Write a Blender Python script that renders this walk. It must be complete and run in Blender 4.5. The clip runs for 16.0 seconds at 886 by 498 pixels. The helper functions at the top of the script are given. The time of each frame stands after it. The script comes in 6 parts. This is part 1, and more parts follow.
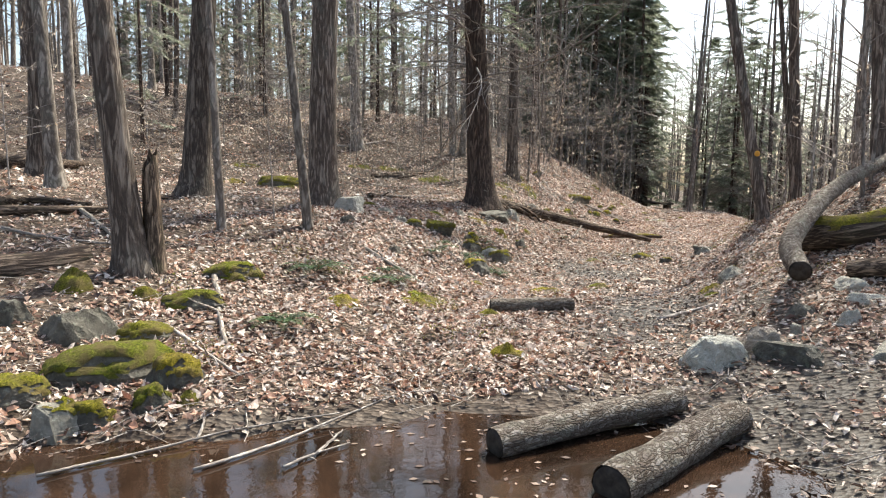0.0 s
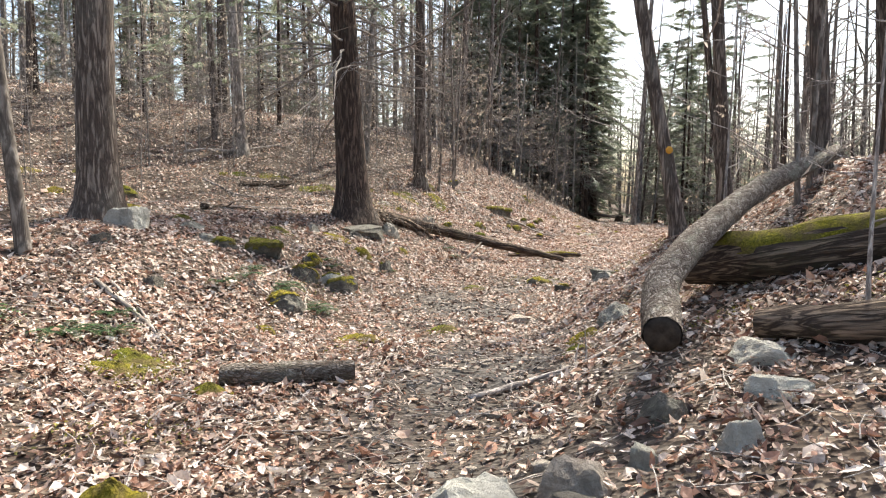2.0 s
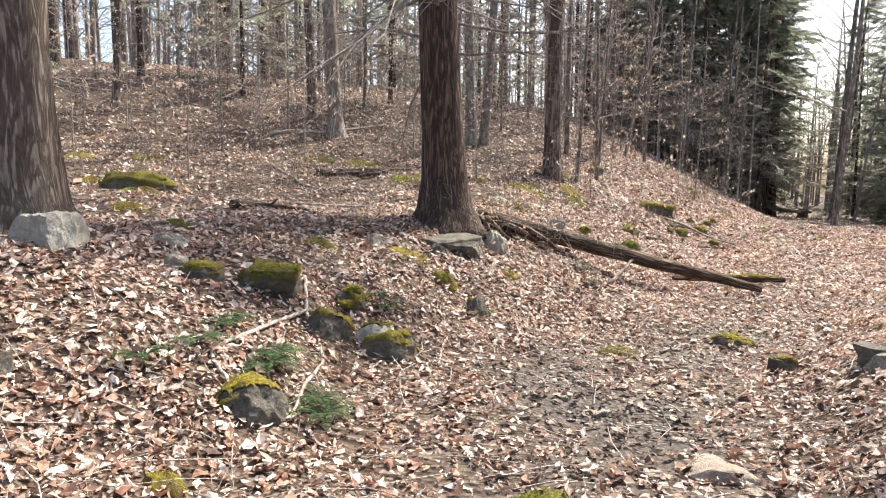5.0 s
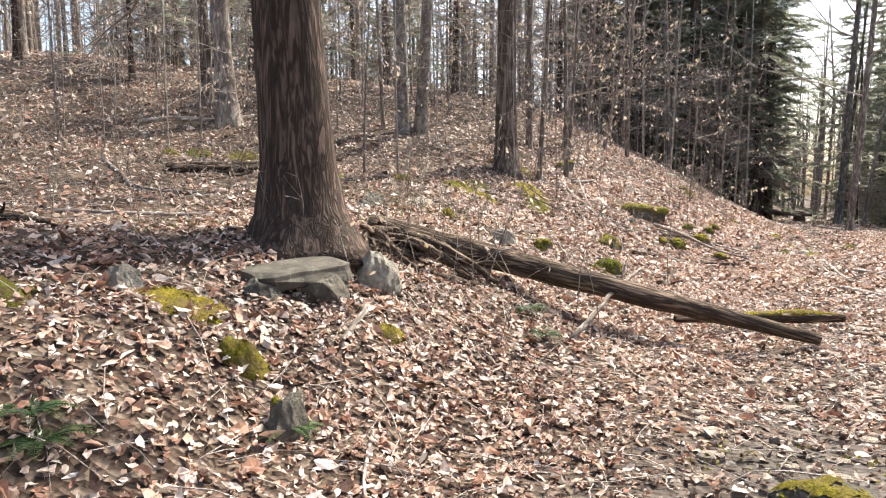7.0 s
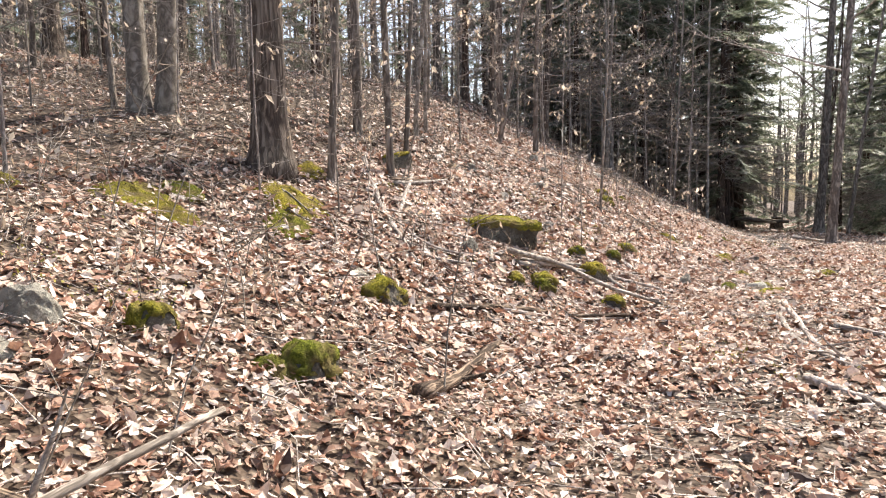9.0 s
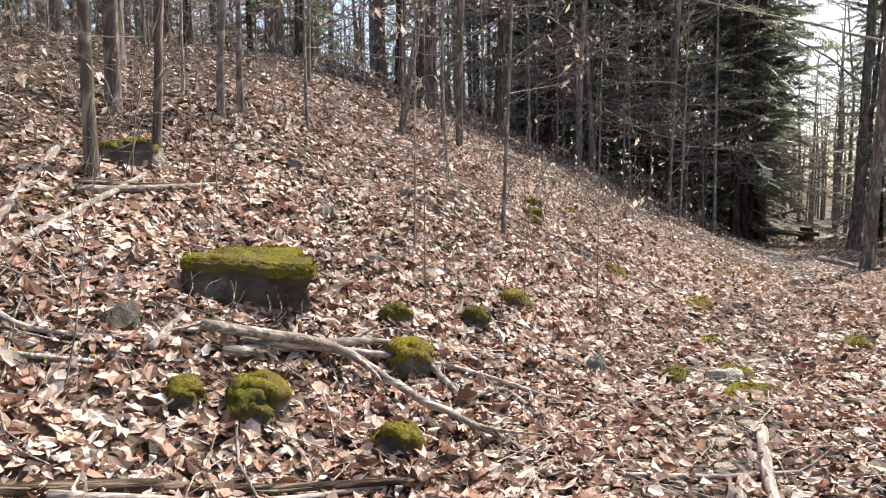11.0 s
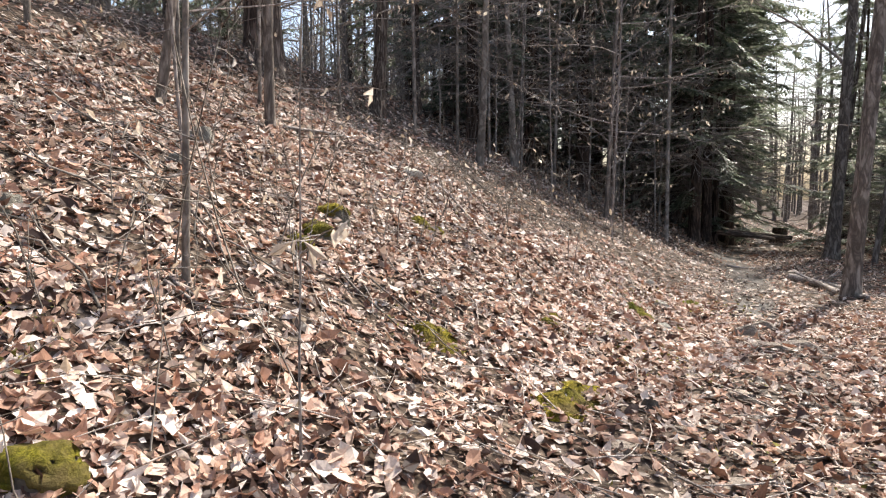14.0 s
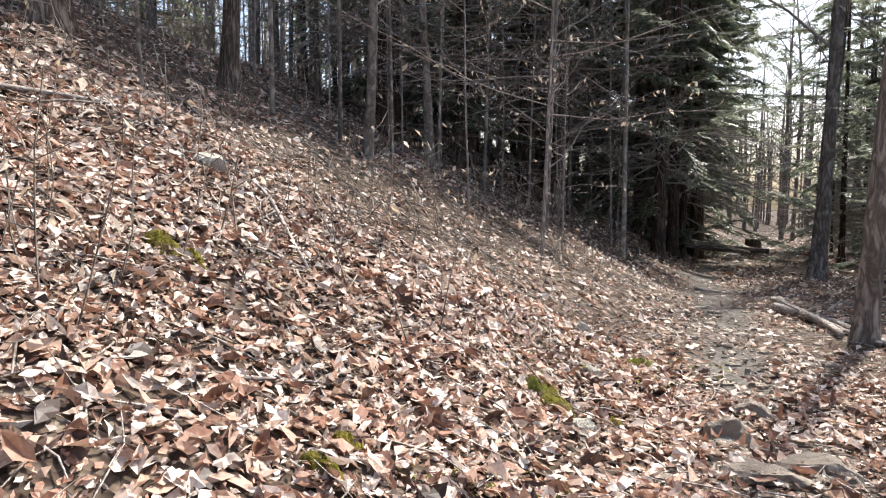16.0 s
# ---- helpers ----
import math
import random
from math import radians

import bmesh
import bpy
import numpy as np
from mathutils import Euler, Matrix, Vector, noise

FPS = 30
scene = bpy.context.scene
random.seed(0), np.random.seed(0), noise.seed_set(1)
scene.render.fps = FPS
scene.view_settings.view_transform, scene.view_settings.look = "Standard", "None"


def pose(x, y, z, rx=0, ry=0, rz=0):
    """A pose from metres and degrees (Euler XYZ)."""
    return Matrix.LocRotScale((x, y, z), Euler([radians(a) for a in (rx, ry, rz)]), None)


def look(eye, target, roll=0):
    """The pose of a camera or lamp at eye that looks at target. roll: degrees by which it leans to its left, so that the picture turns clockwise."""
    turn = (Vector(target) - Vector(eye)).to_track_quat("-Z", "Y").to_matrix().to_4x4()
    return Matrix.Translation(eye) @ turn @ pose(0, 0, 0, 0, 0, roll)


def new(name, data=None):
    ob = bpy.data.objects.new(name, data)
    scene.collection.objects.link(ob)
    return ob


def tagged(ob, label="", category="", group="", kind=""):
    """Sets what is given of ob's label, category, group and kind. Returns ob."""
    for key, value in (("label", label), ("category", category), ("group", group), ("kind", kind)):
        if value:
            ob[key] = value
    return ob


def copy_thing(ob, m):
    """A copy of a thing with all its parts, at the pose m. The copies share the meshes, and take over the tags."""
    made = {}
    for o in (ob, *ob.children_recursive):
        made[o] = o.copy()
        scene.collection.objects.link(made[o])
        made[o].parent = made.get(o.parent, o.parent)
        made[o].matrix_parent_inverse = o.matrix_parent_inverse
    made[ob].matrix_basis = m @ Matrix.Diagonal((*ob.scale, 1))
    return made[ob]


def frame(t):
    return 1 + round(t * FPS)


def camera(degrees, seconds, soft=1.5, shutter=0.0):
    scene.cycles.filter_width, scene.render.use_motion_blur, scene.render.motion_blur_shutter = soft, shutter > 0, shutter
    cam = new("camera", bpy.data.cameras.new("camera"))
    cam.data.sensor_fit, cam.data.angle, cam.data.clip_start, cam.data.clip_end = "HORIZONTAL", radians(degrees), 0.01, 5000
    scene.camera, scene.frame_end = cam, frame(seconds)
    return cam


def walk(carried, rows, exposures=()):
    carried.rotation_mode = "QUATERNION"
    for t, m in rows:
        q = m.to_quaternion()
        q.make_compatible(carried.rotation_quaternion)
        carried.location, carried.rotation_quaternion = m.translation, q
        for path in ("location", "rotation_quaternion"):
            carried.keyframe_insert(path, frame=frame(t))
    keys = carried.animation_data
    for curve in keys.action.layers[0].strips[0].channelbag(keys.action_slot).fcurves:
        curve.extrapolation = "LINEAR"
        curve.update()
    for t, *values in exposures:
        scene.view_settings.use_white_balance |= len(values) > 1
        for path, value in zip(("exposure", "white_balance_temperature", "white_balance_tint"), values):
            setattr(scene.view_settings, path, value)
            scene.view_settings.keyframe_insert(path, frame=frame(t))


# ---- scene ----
cam = camera(67.7, 16.0, soft=1.15)
PATH = [
    (0, (0.000, 0.000, 1.600), (0.012, 1.989, 1.390), 0.51),
    (0.5, (0.434, 0.764, 1.576), (0.478, 2.755, 1.389), 0.53),
    (1, (0.844, 1.534, 1.584), (0.931, 3.525, 1.415), 0.36),
    (1.5, (1.425, 2.186, 1.551), (1.560, 4.175, 1.398), 0.48),
    (2, (2.049, 2.781, 1.486), (2.149, 4.772, 1.319), 0.36),
    (2.5, (2.482, 3.229, 1.537), (2.527, 5.221, 1.356), 0.23),
    (3, (2.481, 3.806, 1.517), (2.460, 5.797, 1.328), 0.39),
    (3.5, (2.534, 4.360, 1.577), (2.345, 6.339, 1.356), 0.78),
    (3.7, (2.535, 4.659, 1.620), (2.266, 6.628, 1.389), 0.62),
    (5.8, (2.384, 7.980, 1.475), (2.047, 9.941, 1.275), 0.67),
    (6, (2.449, 8.292, 1.419), (2.117, 10.254, 1.217), 0.77),
    (6.5, (2.621, 9.307, 1.365), (2.302, 11.271, 1.164), 0.28),
    (7, (2.889, 10.358, 1.419), (2.599, 12.328, 1.234), -0.10),
    (7.5, (3.241, 11.553, 1.414), (2.967, 13.526, 1.232), -0.28),
    (8, (3.647, 12.553, 1.362), (3.384, 14.528, 1.185), -0.28),
    (8.5, (4.372, 13.764, 1.327), (4.121, 15.741, 1.166), -0.57),
    (9, (4.914, 14.858, 1.345), (4.654, 16.835, 1.190), -1.07),
    (9.2, (5.158, 15.301, 1.418), (4.900, 17.279, 1.262), -0.97),
    (11.3, (6.613, 18.842, 1.423), (6.258, 20.804, 1.276), -0.55),
    (11.5, (6.721, 19.167, 1.475), (6.368, 21.130, 1.326), -0.44),
    (12, (6.887, 19.703, 1.485), (6.548, 21.666, 1.315), -0.43),
    (12.5, (7.022, 20.160, 1.515), (6.711, 22.128, 1.332), -0.21),
    (13, (7.220, 20.488, 1.503), (6.938, 22.460, 1.322), -0.09),
    (13.5, (7.466, 20.883, 1.503), (7.199, 22.858, 1.340), -0.08),
    (14, (7.677, 21.531, 1.527), (7.382, 23.502, 1.355), -0.30),
    (14.5, (7.874, 22.131, 1.559), (7.554, 24.098, 1.382), -0.42),
    (15, (8.052, 22.771, 1.488), (7.726, 24.737, 1.309), -0.52),
    (15.5, (8.324, 23.450, 1.524), (8.049, 25.425, 1.367), -0.09),
    (16, (8.390, 24.165, 1.473), (8.172, 26.148, 1.323), 0.06),
]
EXPOSURES = [(0.0, 1.0, 6500, 4), (2.0, 1.12, 6600, 6), (4.0, 1.25, 6700, 8), (8.0, 1.28, 6700, 10), (10.5, 1.0, 6600, 10), (11.5, 0.84, 6500, 10), (13.0, 0.9, 6450, 9), (14.5, 0.9, 6500, 10), (16.0, 1.02, 6300, 9)]
walk(cam, [(t, look(eye, target, roll)) for t, eye, target, roll in PATH], EXPOSURES)

# ---- world, sun, exposure ----
SUN_AZ, SUN_EL = 36.0, 54.0      # degrees from +y towards +x, and above the horizon
world = bpy.data.worlds.new("world")
scene.world = world
world.use_nodes = True
wn, wl = world.node_tree.nodes, world.node_tree.links
sky = wn.new("ShaderNodeTexSky")
sky.sky_type, sky.sun_disc = "NISHITA", False
sky.sun_elevation, sky.sun_rotation = radians(SUN_EL), radians(SUN_AZ)
sky.air_density, sky.dust_density, sky.ozone_density = 1.0, 3.5, 1.0
wl.new(sky.outputs[0], wn["Background"].inputs[0])
wn["Background"].inputs[1].default_value = 0.15
sun_data = bpy.data.lights.new("sun", "SUN")
sun_data.energy, sun_data.angle, sun_data.color = 4.6, radians(2.0), (1.0, 0.95, 0.86)
sun = new("sun", sun_data)
_a, _e = radians(SUN_AZ), radians(SUN_EL)
sun.matrix_world = look((30 * math.sin(_a), 30 * math.cos(_a), 40), (30 * math.sin(_a) - math.sin(_a) * math.cos(_e), 30 * math.cos(_a) - math.cos(_a) * math.cos(_e), 40 - math.sin(_e)))
scene.view_settings.exposure = 0.95

# ---- shape of the ground ----
def ramp(v, soft=0.35):
    """max(v, 0) with a rounded corner."""
    return 0.5 * (v + np.sqrt(v * v + soft * soft))


def lower(a, b, soft=0.4):
    """The lesser of two, with a rounded corner that is sharp where b is near nothing."""
    return b - ramp(b - a, np.minimum(soft, 0.02 + 0.5 * b))


def trail_x(y):
    return np.interp(y, [-20, -3, 0, 5, 8, 12, 15, 19, 24, 30, 36, 48, 75, 150], [-3.5, -1.0, 0.5, 2.6, 2.9, 3.8, 5.2, 6.8, 8.7, 11.0, 13.0, 17.0, 27.0, 55.0])


def trail_z(y):
    return np.interp(y, [-20, -2, 2, 5, 8, 12, 16, 20, 24, 30, 36, 50, 75, 150], [-0.3, 0.05, -0.02, 0.02, 0.05, 0.01, 0.09, 0.16, 0.26, 0.2, 0.02, -0.5, -1.6, -2.5])


def base_height(x, y):
    """The ground without its small unevenness: trail, bank and terrace to one side, berm and valley to the other, a brook across."""
    d = trail_x(y) - x
    toe = np.interp(y, [0, 5, 8, 10, 13, 16, 20, 25, 30, 35, 60], [3.0, 3.2, 3.0, 2.7, 2.4, 2.0, 2.2, 1.35, 1.4, 1.75, 2.2])
    slope = np.interp(y, [3, 6, 9, 11, 13, 16, 20, 25, 32, 60], [0.05, 0.13, 0.42, 0.5, 0.48, 0.44, 0.42, 0.52, 0.55, 0.5])
    top = np.interp(y, [2, 6, 9, 12, 16, 20, 25, 30, 60], [0.12, 0.38, 0.82, 1.16, 1.02, 1.6, 3.0, 3.8, 4.0])
    back = np.interp(y, [0, 8, 16, 30, 60], [0.04, 0.05, 0.065, 0.115, 0.15])
    rise = lower(slope * ramp(d - toe, 0.5), top + 0 * d) + back * ramp(lower(d - toe - top / slope.clip(0.05), 60 + 0 * d, 8.0), 1.0)
    e = -d
    berm = np.interp(y, [2.5, 4.5, 8, 12, 15, 18, 22], [0.0, 1.0, 2.0, 2.1, 1.3, 0.25, 0.0])
    toe_r = np.interp(y, [2.5, 4, 5, 6.5, 8, 12, 18], [0.2, -0.9, -1.2, -0.3, 0.35, 0.4, 1.2])
    slope_r = np.interp(y, [3, 5, 6.5, 8, 10], [0.12, 0.22, 0.4, 0.55, 0.58])
    right = lower(slope_r * ramp(e - toe_r, 0.3), berm)
    fall = np.interp(y, [0, 8, 14, 18, 24, 60], [0.05, 0.2, 0.2, 0.2, 0.3, 0.3])
    right = right - fall * ramp(lower(e - np.interp(y, [0, 12, 18, 26, 60], [6.0, 6.0, 3.0, 1.8, 2.5]), 14 + 0 * e, 3.0), 0.8)
    brook = 3.8 + 0.10 * np.sin(1.3 * x) + 0.10 * (x - 1.0)
    cut = np.exp(-(((y - brook) / 1.1) ** 2)) * np.interp(x, [-14, -3.2, -1.9, 0.7, 1.3, 2.2, 3.0, 12], [0.12, 0.12, 0.27, 0.27, 0.21, 0.19, 0.09, 0.05])
    return trail_z(y) + rise + right - cut


def lattice(i, j, seed):
    n = (i * 374761393 + j * 668265263 + seed * 974634) & 0x7FFFFFFF
    n = ((n ^ (n >> 13)) * 1274126177) & 0x7FFFFFFF
    return ((n ^ (n >> 16)) & 0xFFFF) / 65535.0


def bumps(x, y, seed=0):
    """Smooth noise from -1 to 1 with bumps one unit wide."""
    i, j = np.floor(x).astype(np.int64), np.floor(y).astype(np.int64)
    u, v = x - i, y - j
    u, v = u * u * (3 - 2 * u), v * v * (3 - 2 * v)
    a, b, c, d = lattice(i, j, seed), lattice(i + 1, j, seed), lattice(i, j + 1, seed), lattice(i + 1, j + 1, seed)
    return 2 * ((a * (1 - u) + b * u) * (1 - v) + (c * (1 - u) + d * u) * v) - 1


def height(x, y):
    x, y = np.asarray(x, float), np.asarray(y, float)
    d = np.abs(trail_x(y) - x)
    rough = np.interp(d, [0, 1.2, 3], [0.5, 0.8, 1.2])
    far = np.interp(d, [12, 40], [0.0, 1.0])
    uneven = 0.055 * bumps(x / 0.9, y / 0.9, 1) + 0.03 * bumps(x / 0.37, y / 0.37, 2)
    return base_height(x, y) + rough * uneven + far * (0.5 * bumps(x / 9, y / 9, 4) + 0.2 * bumps(x / 3, y / 3, 5))


def at(x, y, lift=0.0):
    """The point of the ground at x, y, as a Vector."""
    return Vector((x, y, float(height(x, y)) + lift))

# ---- materials ----
def material(name, rough=0.85, spec=0.3):
    m = bpy.data.materials.new(name)
    m.use_nodes = True
    b = m.node_tree.nodes["Principled BSDF"]
    b.inputs["Roughness"].default_value = rough
    b.inputs["Specular IOR Level"].default_value = spec
    return m, m.node_tree.nodes, m.node_tree.links, b


def coords(n, l, scale, space="Object"):
    tc, mp = n.new("ShaderNodeTexCoord"), n.new("ShaderNodeMapping")
    mp.inputs["Scale"].default_value = scale
    l.new(tc.outputs[space], mp.inputs["Vector"])
    return mp.outputs["Vector"]


def noise_tex(n, l, vec, scale, detail=5.0, rough=0.6, distort=0.0):
    t = n.new("ShaderNodeTexNoise")
    t.inputs["Scale"].default_value, t.inputs["Detail"].default_value = scale, detail
    t.inputs["Roughness"].default_value, t.inputs["Distortion"].default_value = rough, distort
    l.new(vec, t.inputs["Vector"])
    return t.outputs["Fac"]


def cells(n, l, vec, scale, feature="F1"):
    t = n.new("ShaderNodeTexVoronoi")
    t.feature = feature
    t.inputs["Scale"].default_value = scale
    l.new(vec, t.inputs["Vector"])
    return t


def colour_ramp(n, l, fac, *stops):
    r = n.new("ShaderNodeValToRGB")
    e = r.color_ramp.elements
    e[0].position, e[0].color = stops[0][0], (*stops[0][1], 1)
    e[1].position, e[1].color = stops[-1][0], (*stops[-1][1], 1)
    for p, c in stops[1:-1]:
        e.new(p).color = (*c, 1)
    l.new(fac, r.inputs[0])
    return r.outputs[0]


def mix(n, l, fac, a, b, blend="MIX"):
    m = n.new("ShaderNodeMix")
    m.data_type, m.blend_type = "RGBA", blend
    for sock, v in ((m.inputs[0], fac), (m.inputs[6], a), (m.inputs[7], b)):
        if isinstance(v, (int, float)):
            sock.default_value = v
        elif isinstance(v, tuple):
            sock.default_value = (*v, 1)
        else:
            l.new(v, sock)
    return m.outputs[2]


def maths(n, l, op, a, b=None):
    m = n.new("ShaderNodeMath")
    m.operation = op
    for sock, v in zip(m.inputs, (a, b)):
        if isinstance(v, (int, float)):
            sock.default_value = v
        elif v is not None:
            l.new(v, sock)
    return m.outputs[0]


def relief(n, l, b, fac, strength, distance):
    m = n.new("ShaderNodeBump")
    m.inputs["Strength"].default_value, m.inputs["Distance"].default_value = strength, distance
    l.new(fac, m.inputs["Height"])
    l.new(m.outputs[0], b.inputs["Normal"])


def bark(name, dark, light, lichen=(0.3, 0.32, 0.27), amount=0.25, grain=9.0, stretch=0.14, depth=0.02):
    m, n, l, b = material(name, 0.9, 0.15)
    v = coords(n, l, (1, 1, stretch))
    fibre = noise_tex(n, l, v, grain * 2.6, 8, 0.62, 0.5)
    furrow = maths(n, l, "ABSOLUTE", maths(n, l, "SUBTRACT", noise_tex(n, l, v, grain * 1.5, 4, 0.55, 0.8), 0.5))
    furrow = maths(n, l, "MINIMUM", maths(n, l, "MULTIPLY", furrow, 9.0), 1.0)
    h = maths(n, l, "MULTIPLY", fibre, maths(n, l, "ADD", maths(n, l, "MULTIPLY", furrow, 0.7), 0.3))
    col = colour_ramp(n, l, h, (0.12, tuple(0.5 * c for c in dark)), (0.34, dark), (0.62, light))
    patches = noise_tex(n, l, coords(n, l, (1, 1, 0.6)), 3.2, 6, 0.7)
    col = mix(n, l, colour_ramp(n, l, patches, (0.52, (0, 0, 0)), (0.72, (amount, amount, amount))), col, lichen)
    info = n.new("ShaderNodeObjectInfo")
    tone = colour_ramp(n, l, info.outputs["Random"], (0, (0.72, 0.7, 0.68)), (1, (1.15, 1.12, 1.1)))
    l.new(mix(n, l, 1.0, col, tone, "MULTIPLY"), b.inputs["Base Color"])
    relief(n, l, b, h, 0.9, depth)
    return m


BARK = bark("bark_dark", (0.115, 0.09, 0.075), (0.32, 0.27, 0.225))
BARK_GREY = bark("bark_grey", (0.20, 0.17, 0.145), (0.42, 0.375, 0.33), amount=0.4, grain=6, stretch=0.3, depth=0.008)
BARK_HEMLOCK = bark("bark_hemlock", (0.075, 0.054, 0.043), (0.21, 0.15, 0.12), amount=0.1, grain=10, stretch=0.12, depth=0.022)
BARK_PALE = bark("bark_pale", (0.25, 0.22, 0.19), (0.42, 0.39, 0.35), amount=0.3, grain=5, stretch=0.6, depth=0.004)
# Twig grey is paled so that its colour stands in for light from behind.
TWIG = bark("twig_grey_backlit", (0.32, 0.28, 0.25), (0.60, 0.55, 0.50), amount=0.1, grain=20, stretch=0.2, depth=0.003)
PEELED = bark("weathered_branch", (0.30, 0.26, 0.22), (0.62, 0.57, 0.50), (0.2, 0.17, 0.14), 0.5, 16, 0.15, 0.004)
ROTTEN = bark("rotten_wood", (0.085, 0.062, 0.047), (0.33, 0.25, 0.185), (0.10, 0.12, 0.05), 0.4, 14, 0.1, 0.02)


def plated_bark():
    """Flaking bark of small angular plates with dark cracks between."""
    m, n, l, b = material("plated_bark", 0.92, 0.12)
    v = coords(n, l, (1, 1, 0.5))
    shift = n.new("ShaderNodeVectorMath")
    shift.operation = "MULTIPLY_ADD"
    wave = n.new("ShaderNodeTexNoise")
    wave.inputs["Scale"].default_value, wave.inputs["Detail"].default_value = 14, 4
    l.new(v, wave.inputs["Vector"])
    l.new(wave.outputs["Color"], shift.inputs[0])
    shift.inputs[1].default_value = (0.12, 0.12, 0.12)
    l.new(v, shift.inputs[2])
    plate = cells(n, l, shift.outputs[0], 38)
    pick = n.new("ShaderNodeSeparateColor")
    l.new(plate.outputs["Color"], pick.inputs[0])
    tone = colour_ramp(n, l, pick.outputs[0], (0.0, (0.13, 0.10, 0.08)), (0.5, (0.22, 0.185, 0.155)), (1.0, (0.34, 0.30, 0.26)))
    rim = cells(n, l, shift.outputs[0], 38, "DISTANCE_TO_EDGE")
    crack = colour_ramp(n, l, rim.outputs["Distance"], (0.0, (0.5, 0.46, 0.42)), (0.25, (1, 1, 1)))
    grain = noise_tex(n, l, v, 70, 5, 0.7)
    col = mix(n, l, 1.0, tone, crack, "MULTIPLY")
    col = mix(n, l, 1.0, col, colour_ramp(n, l, grain, (0.3, (0.6, 0.6, 0.6)), (0.7, (1.2, 1.2, 1.2))), "MULTIPLY")
    patches = noise_tex(n, l, v, 4, 6, 0.7)
    col = mix(n, l, colour_ramp(n, l, patches, (0.5, (0, 0, 0)), (0.72, (0.45, 0.45, 0.45))), col, (0.30, 0.32, 0.25))
    l.new(col, b.inputs["Base Color"])
    relief(n, l, b, mix(n, l, 0.3, crack, grain), 1.0, 0.025)
    return m


BARK_LOG = plated_bark()


def wood_end():
    m, n, l, b = material("cut_wood", 0.85, 0.2)
    v = coords(n, l, (1, 1, 1))
    k = noise_tex(n, l, v, 18, 5, 0.6)
    l.new(colour_ramp(n, l, k, (0.3, (0.018, 0.014, 0.011)), (0.7, (0.075, 0.058, 0.045))), b.inputs["Base Color"])
    relief(n, l, b, k, 0.5, 0.01)
    return m


CUT = wood_end()


def litter_ground():
    m, n, l, b = material("leaf_mould", 0.9, 0.2)
    v = coords(n, l, (1, 1, 1))
    warp = noise_tex(n, l, v, 6, 3)
    leaf = cells(n, l, coords(n, l, (1.0, 1.7, 1.0)), 17)
    leaf2 = cells(n, l, coords(n, l, (1.8, 1.0, 1.0)), 24)
    pick = n.new("ShaderNodeSeparateColor")
    l.new(leaf.outputs["Color"], pick.inputs[0])
    # Mould tones are darkened so that gaps between the leaves read as shadow.
    tan = colour_ramp(n, l, pick.outputs[0], (0.0, (0.03, 0.021, 0.016)), (0.3, (0.085, 0.057, 0.04)), (0.62, (0.19, 0.14, 0.105)), (1.0, (0.33, 0.27, 0.215)))
    edge = colour_ramp(n, l, leaf2.outputs["Distance"], (0.0, (1.0, 1.0, 1.0)), (0.55, (0.35, 0.32, 0.3)))
    col = mix(n, l, 0.8, tan, edge, "MULTIPLY")
    broad = noise_tex(n, l, v, 0.7, 5, 0.65)
    col = mix(n, l, colour_ramp(n, l, broad, (0.35, (0, 0, 0)), (0.75, (0.5, 0.5, 0.5))), col, (0.10, 0.072, 0.052))
    mud = n.new("ShaderNodeAttribute")
    mud.attribute_name = "mud"
    grit = colour_ramp(n, l, noise_tex(n, l, v, 22, 6, 0.7), (0.3, (0.025, 0.019, 0.015)), (0.6, (0.085, 0.07, 0.058)), (0.8, (0.17, 0.15, 0.13)))
    col = mix(n, l, mud.outputs["Fac"], col, grit)
    l.new(col, b.inputs["Base Color"])
    wet = maths(n, l, "MULTIPLY", mud.outputs["Fac"], noise_tex(n, l, v, 2.5, 4))
    l.new(maths(n, l, "SUBTRACT", 0.92, maths(n, l, "MULTIPLY", wet, 0.75)), b.inputs["Roughness"])
    relief(n, l, b, maths(n, l, "ADD", leaf.outputs["Distance"], maths(n, l, "MULTIPLY", warp, 0.6)), 0.8, 0.03)
    return m


LITTER = litter_ground()


def leaf_material(name, stops, glow=0.25, rough=0.55):
    m, n, l, b = material(name, rough, 0.4)
    geo = n.new("ShaderNodeNewGeometry")
    col = colour_ramp(n, l, geo.outputs["Random Per Island"], *stops)
    v = coords(n, l, (1, 1, 1))
    mottled = colour_ramp(n, l, noise_tex(n, l, v, 60, 3), (0.3, (0.72, 0.68, 0.64)), (0.7, (1.1, 1.08, 1.05)))
    col = mix(n, l, 1.0, col, mottled, "MULTIPLY")
    area = colour_ramp(n, l, noise_tex(n, l, v, 0.55, 4, 0.6), (0.3, (0.70, 0.66, 0.62)), (0.65, (1.08, 1.06, 1.04)))
    col = mix(n, l, 0.8, col, area, "MULTIPLY")
    spots = colour_ramp(n, l, noise_tex(n, l, v, 2.3, 4, 0.65), (0.3, (0.72, 0.69, 0.69)), (0.5, (1.06, 1.05, 1.05)), (0.7, (1.22, 1.20, 1.20)))
    col = mix(n, l, 0.85, col, spots, "MULTIPLY")
    l.new(col, b.inputs["Base Color"])
    through_leaf = n.new("ShaderNodeBsdfTranslucent")
    l.new(col, through_leaf.inputs[0])
    both, out = n.new("ShaderNodeMixShader"), n["Material Output"]
    both.inputs[0].default_value = glow
    l.new(b.outputs[0], both.inputs[1])
    l.new(through_leaf.outputs[0], both.inputs[2])
    l.new(both.outputs[0], out.inputs[0])
    return m


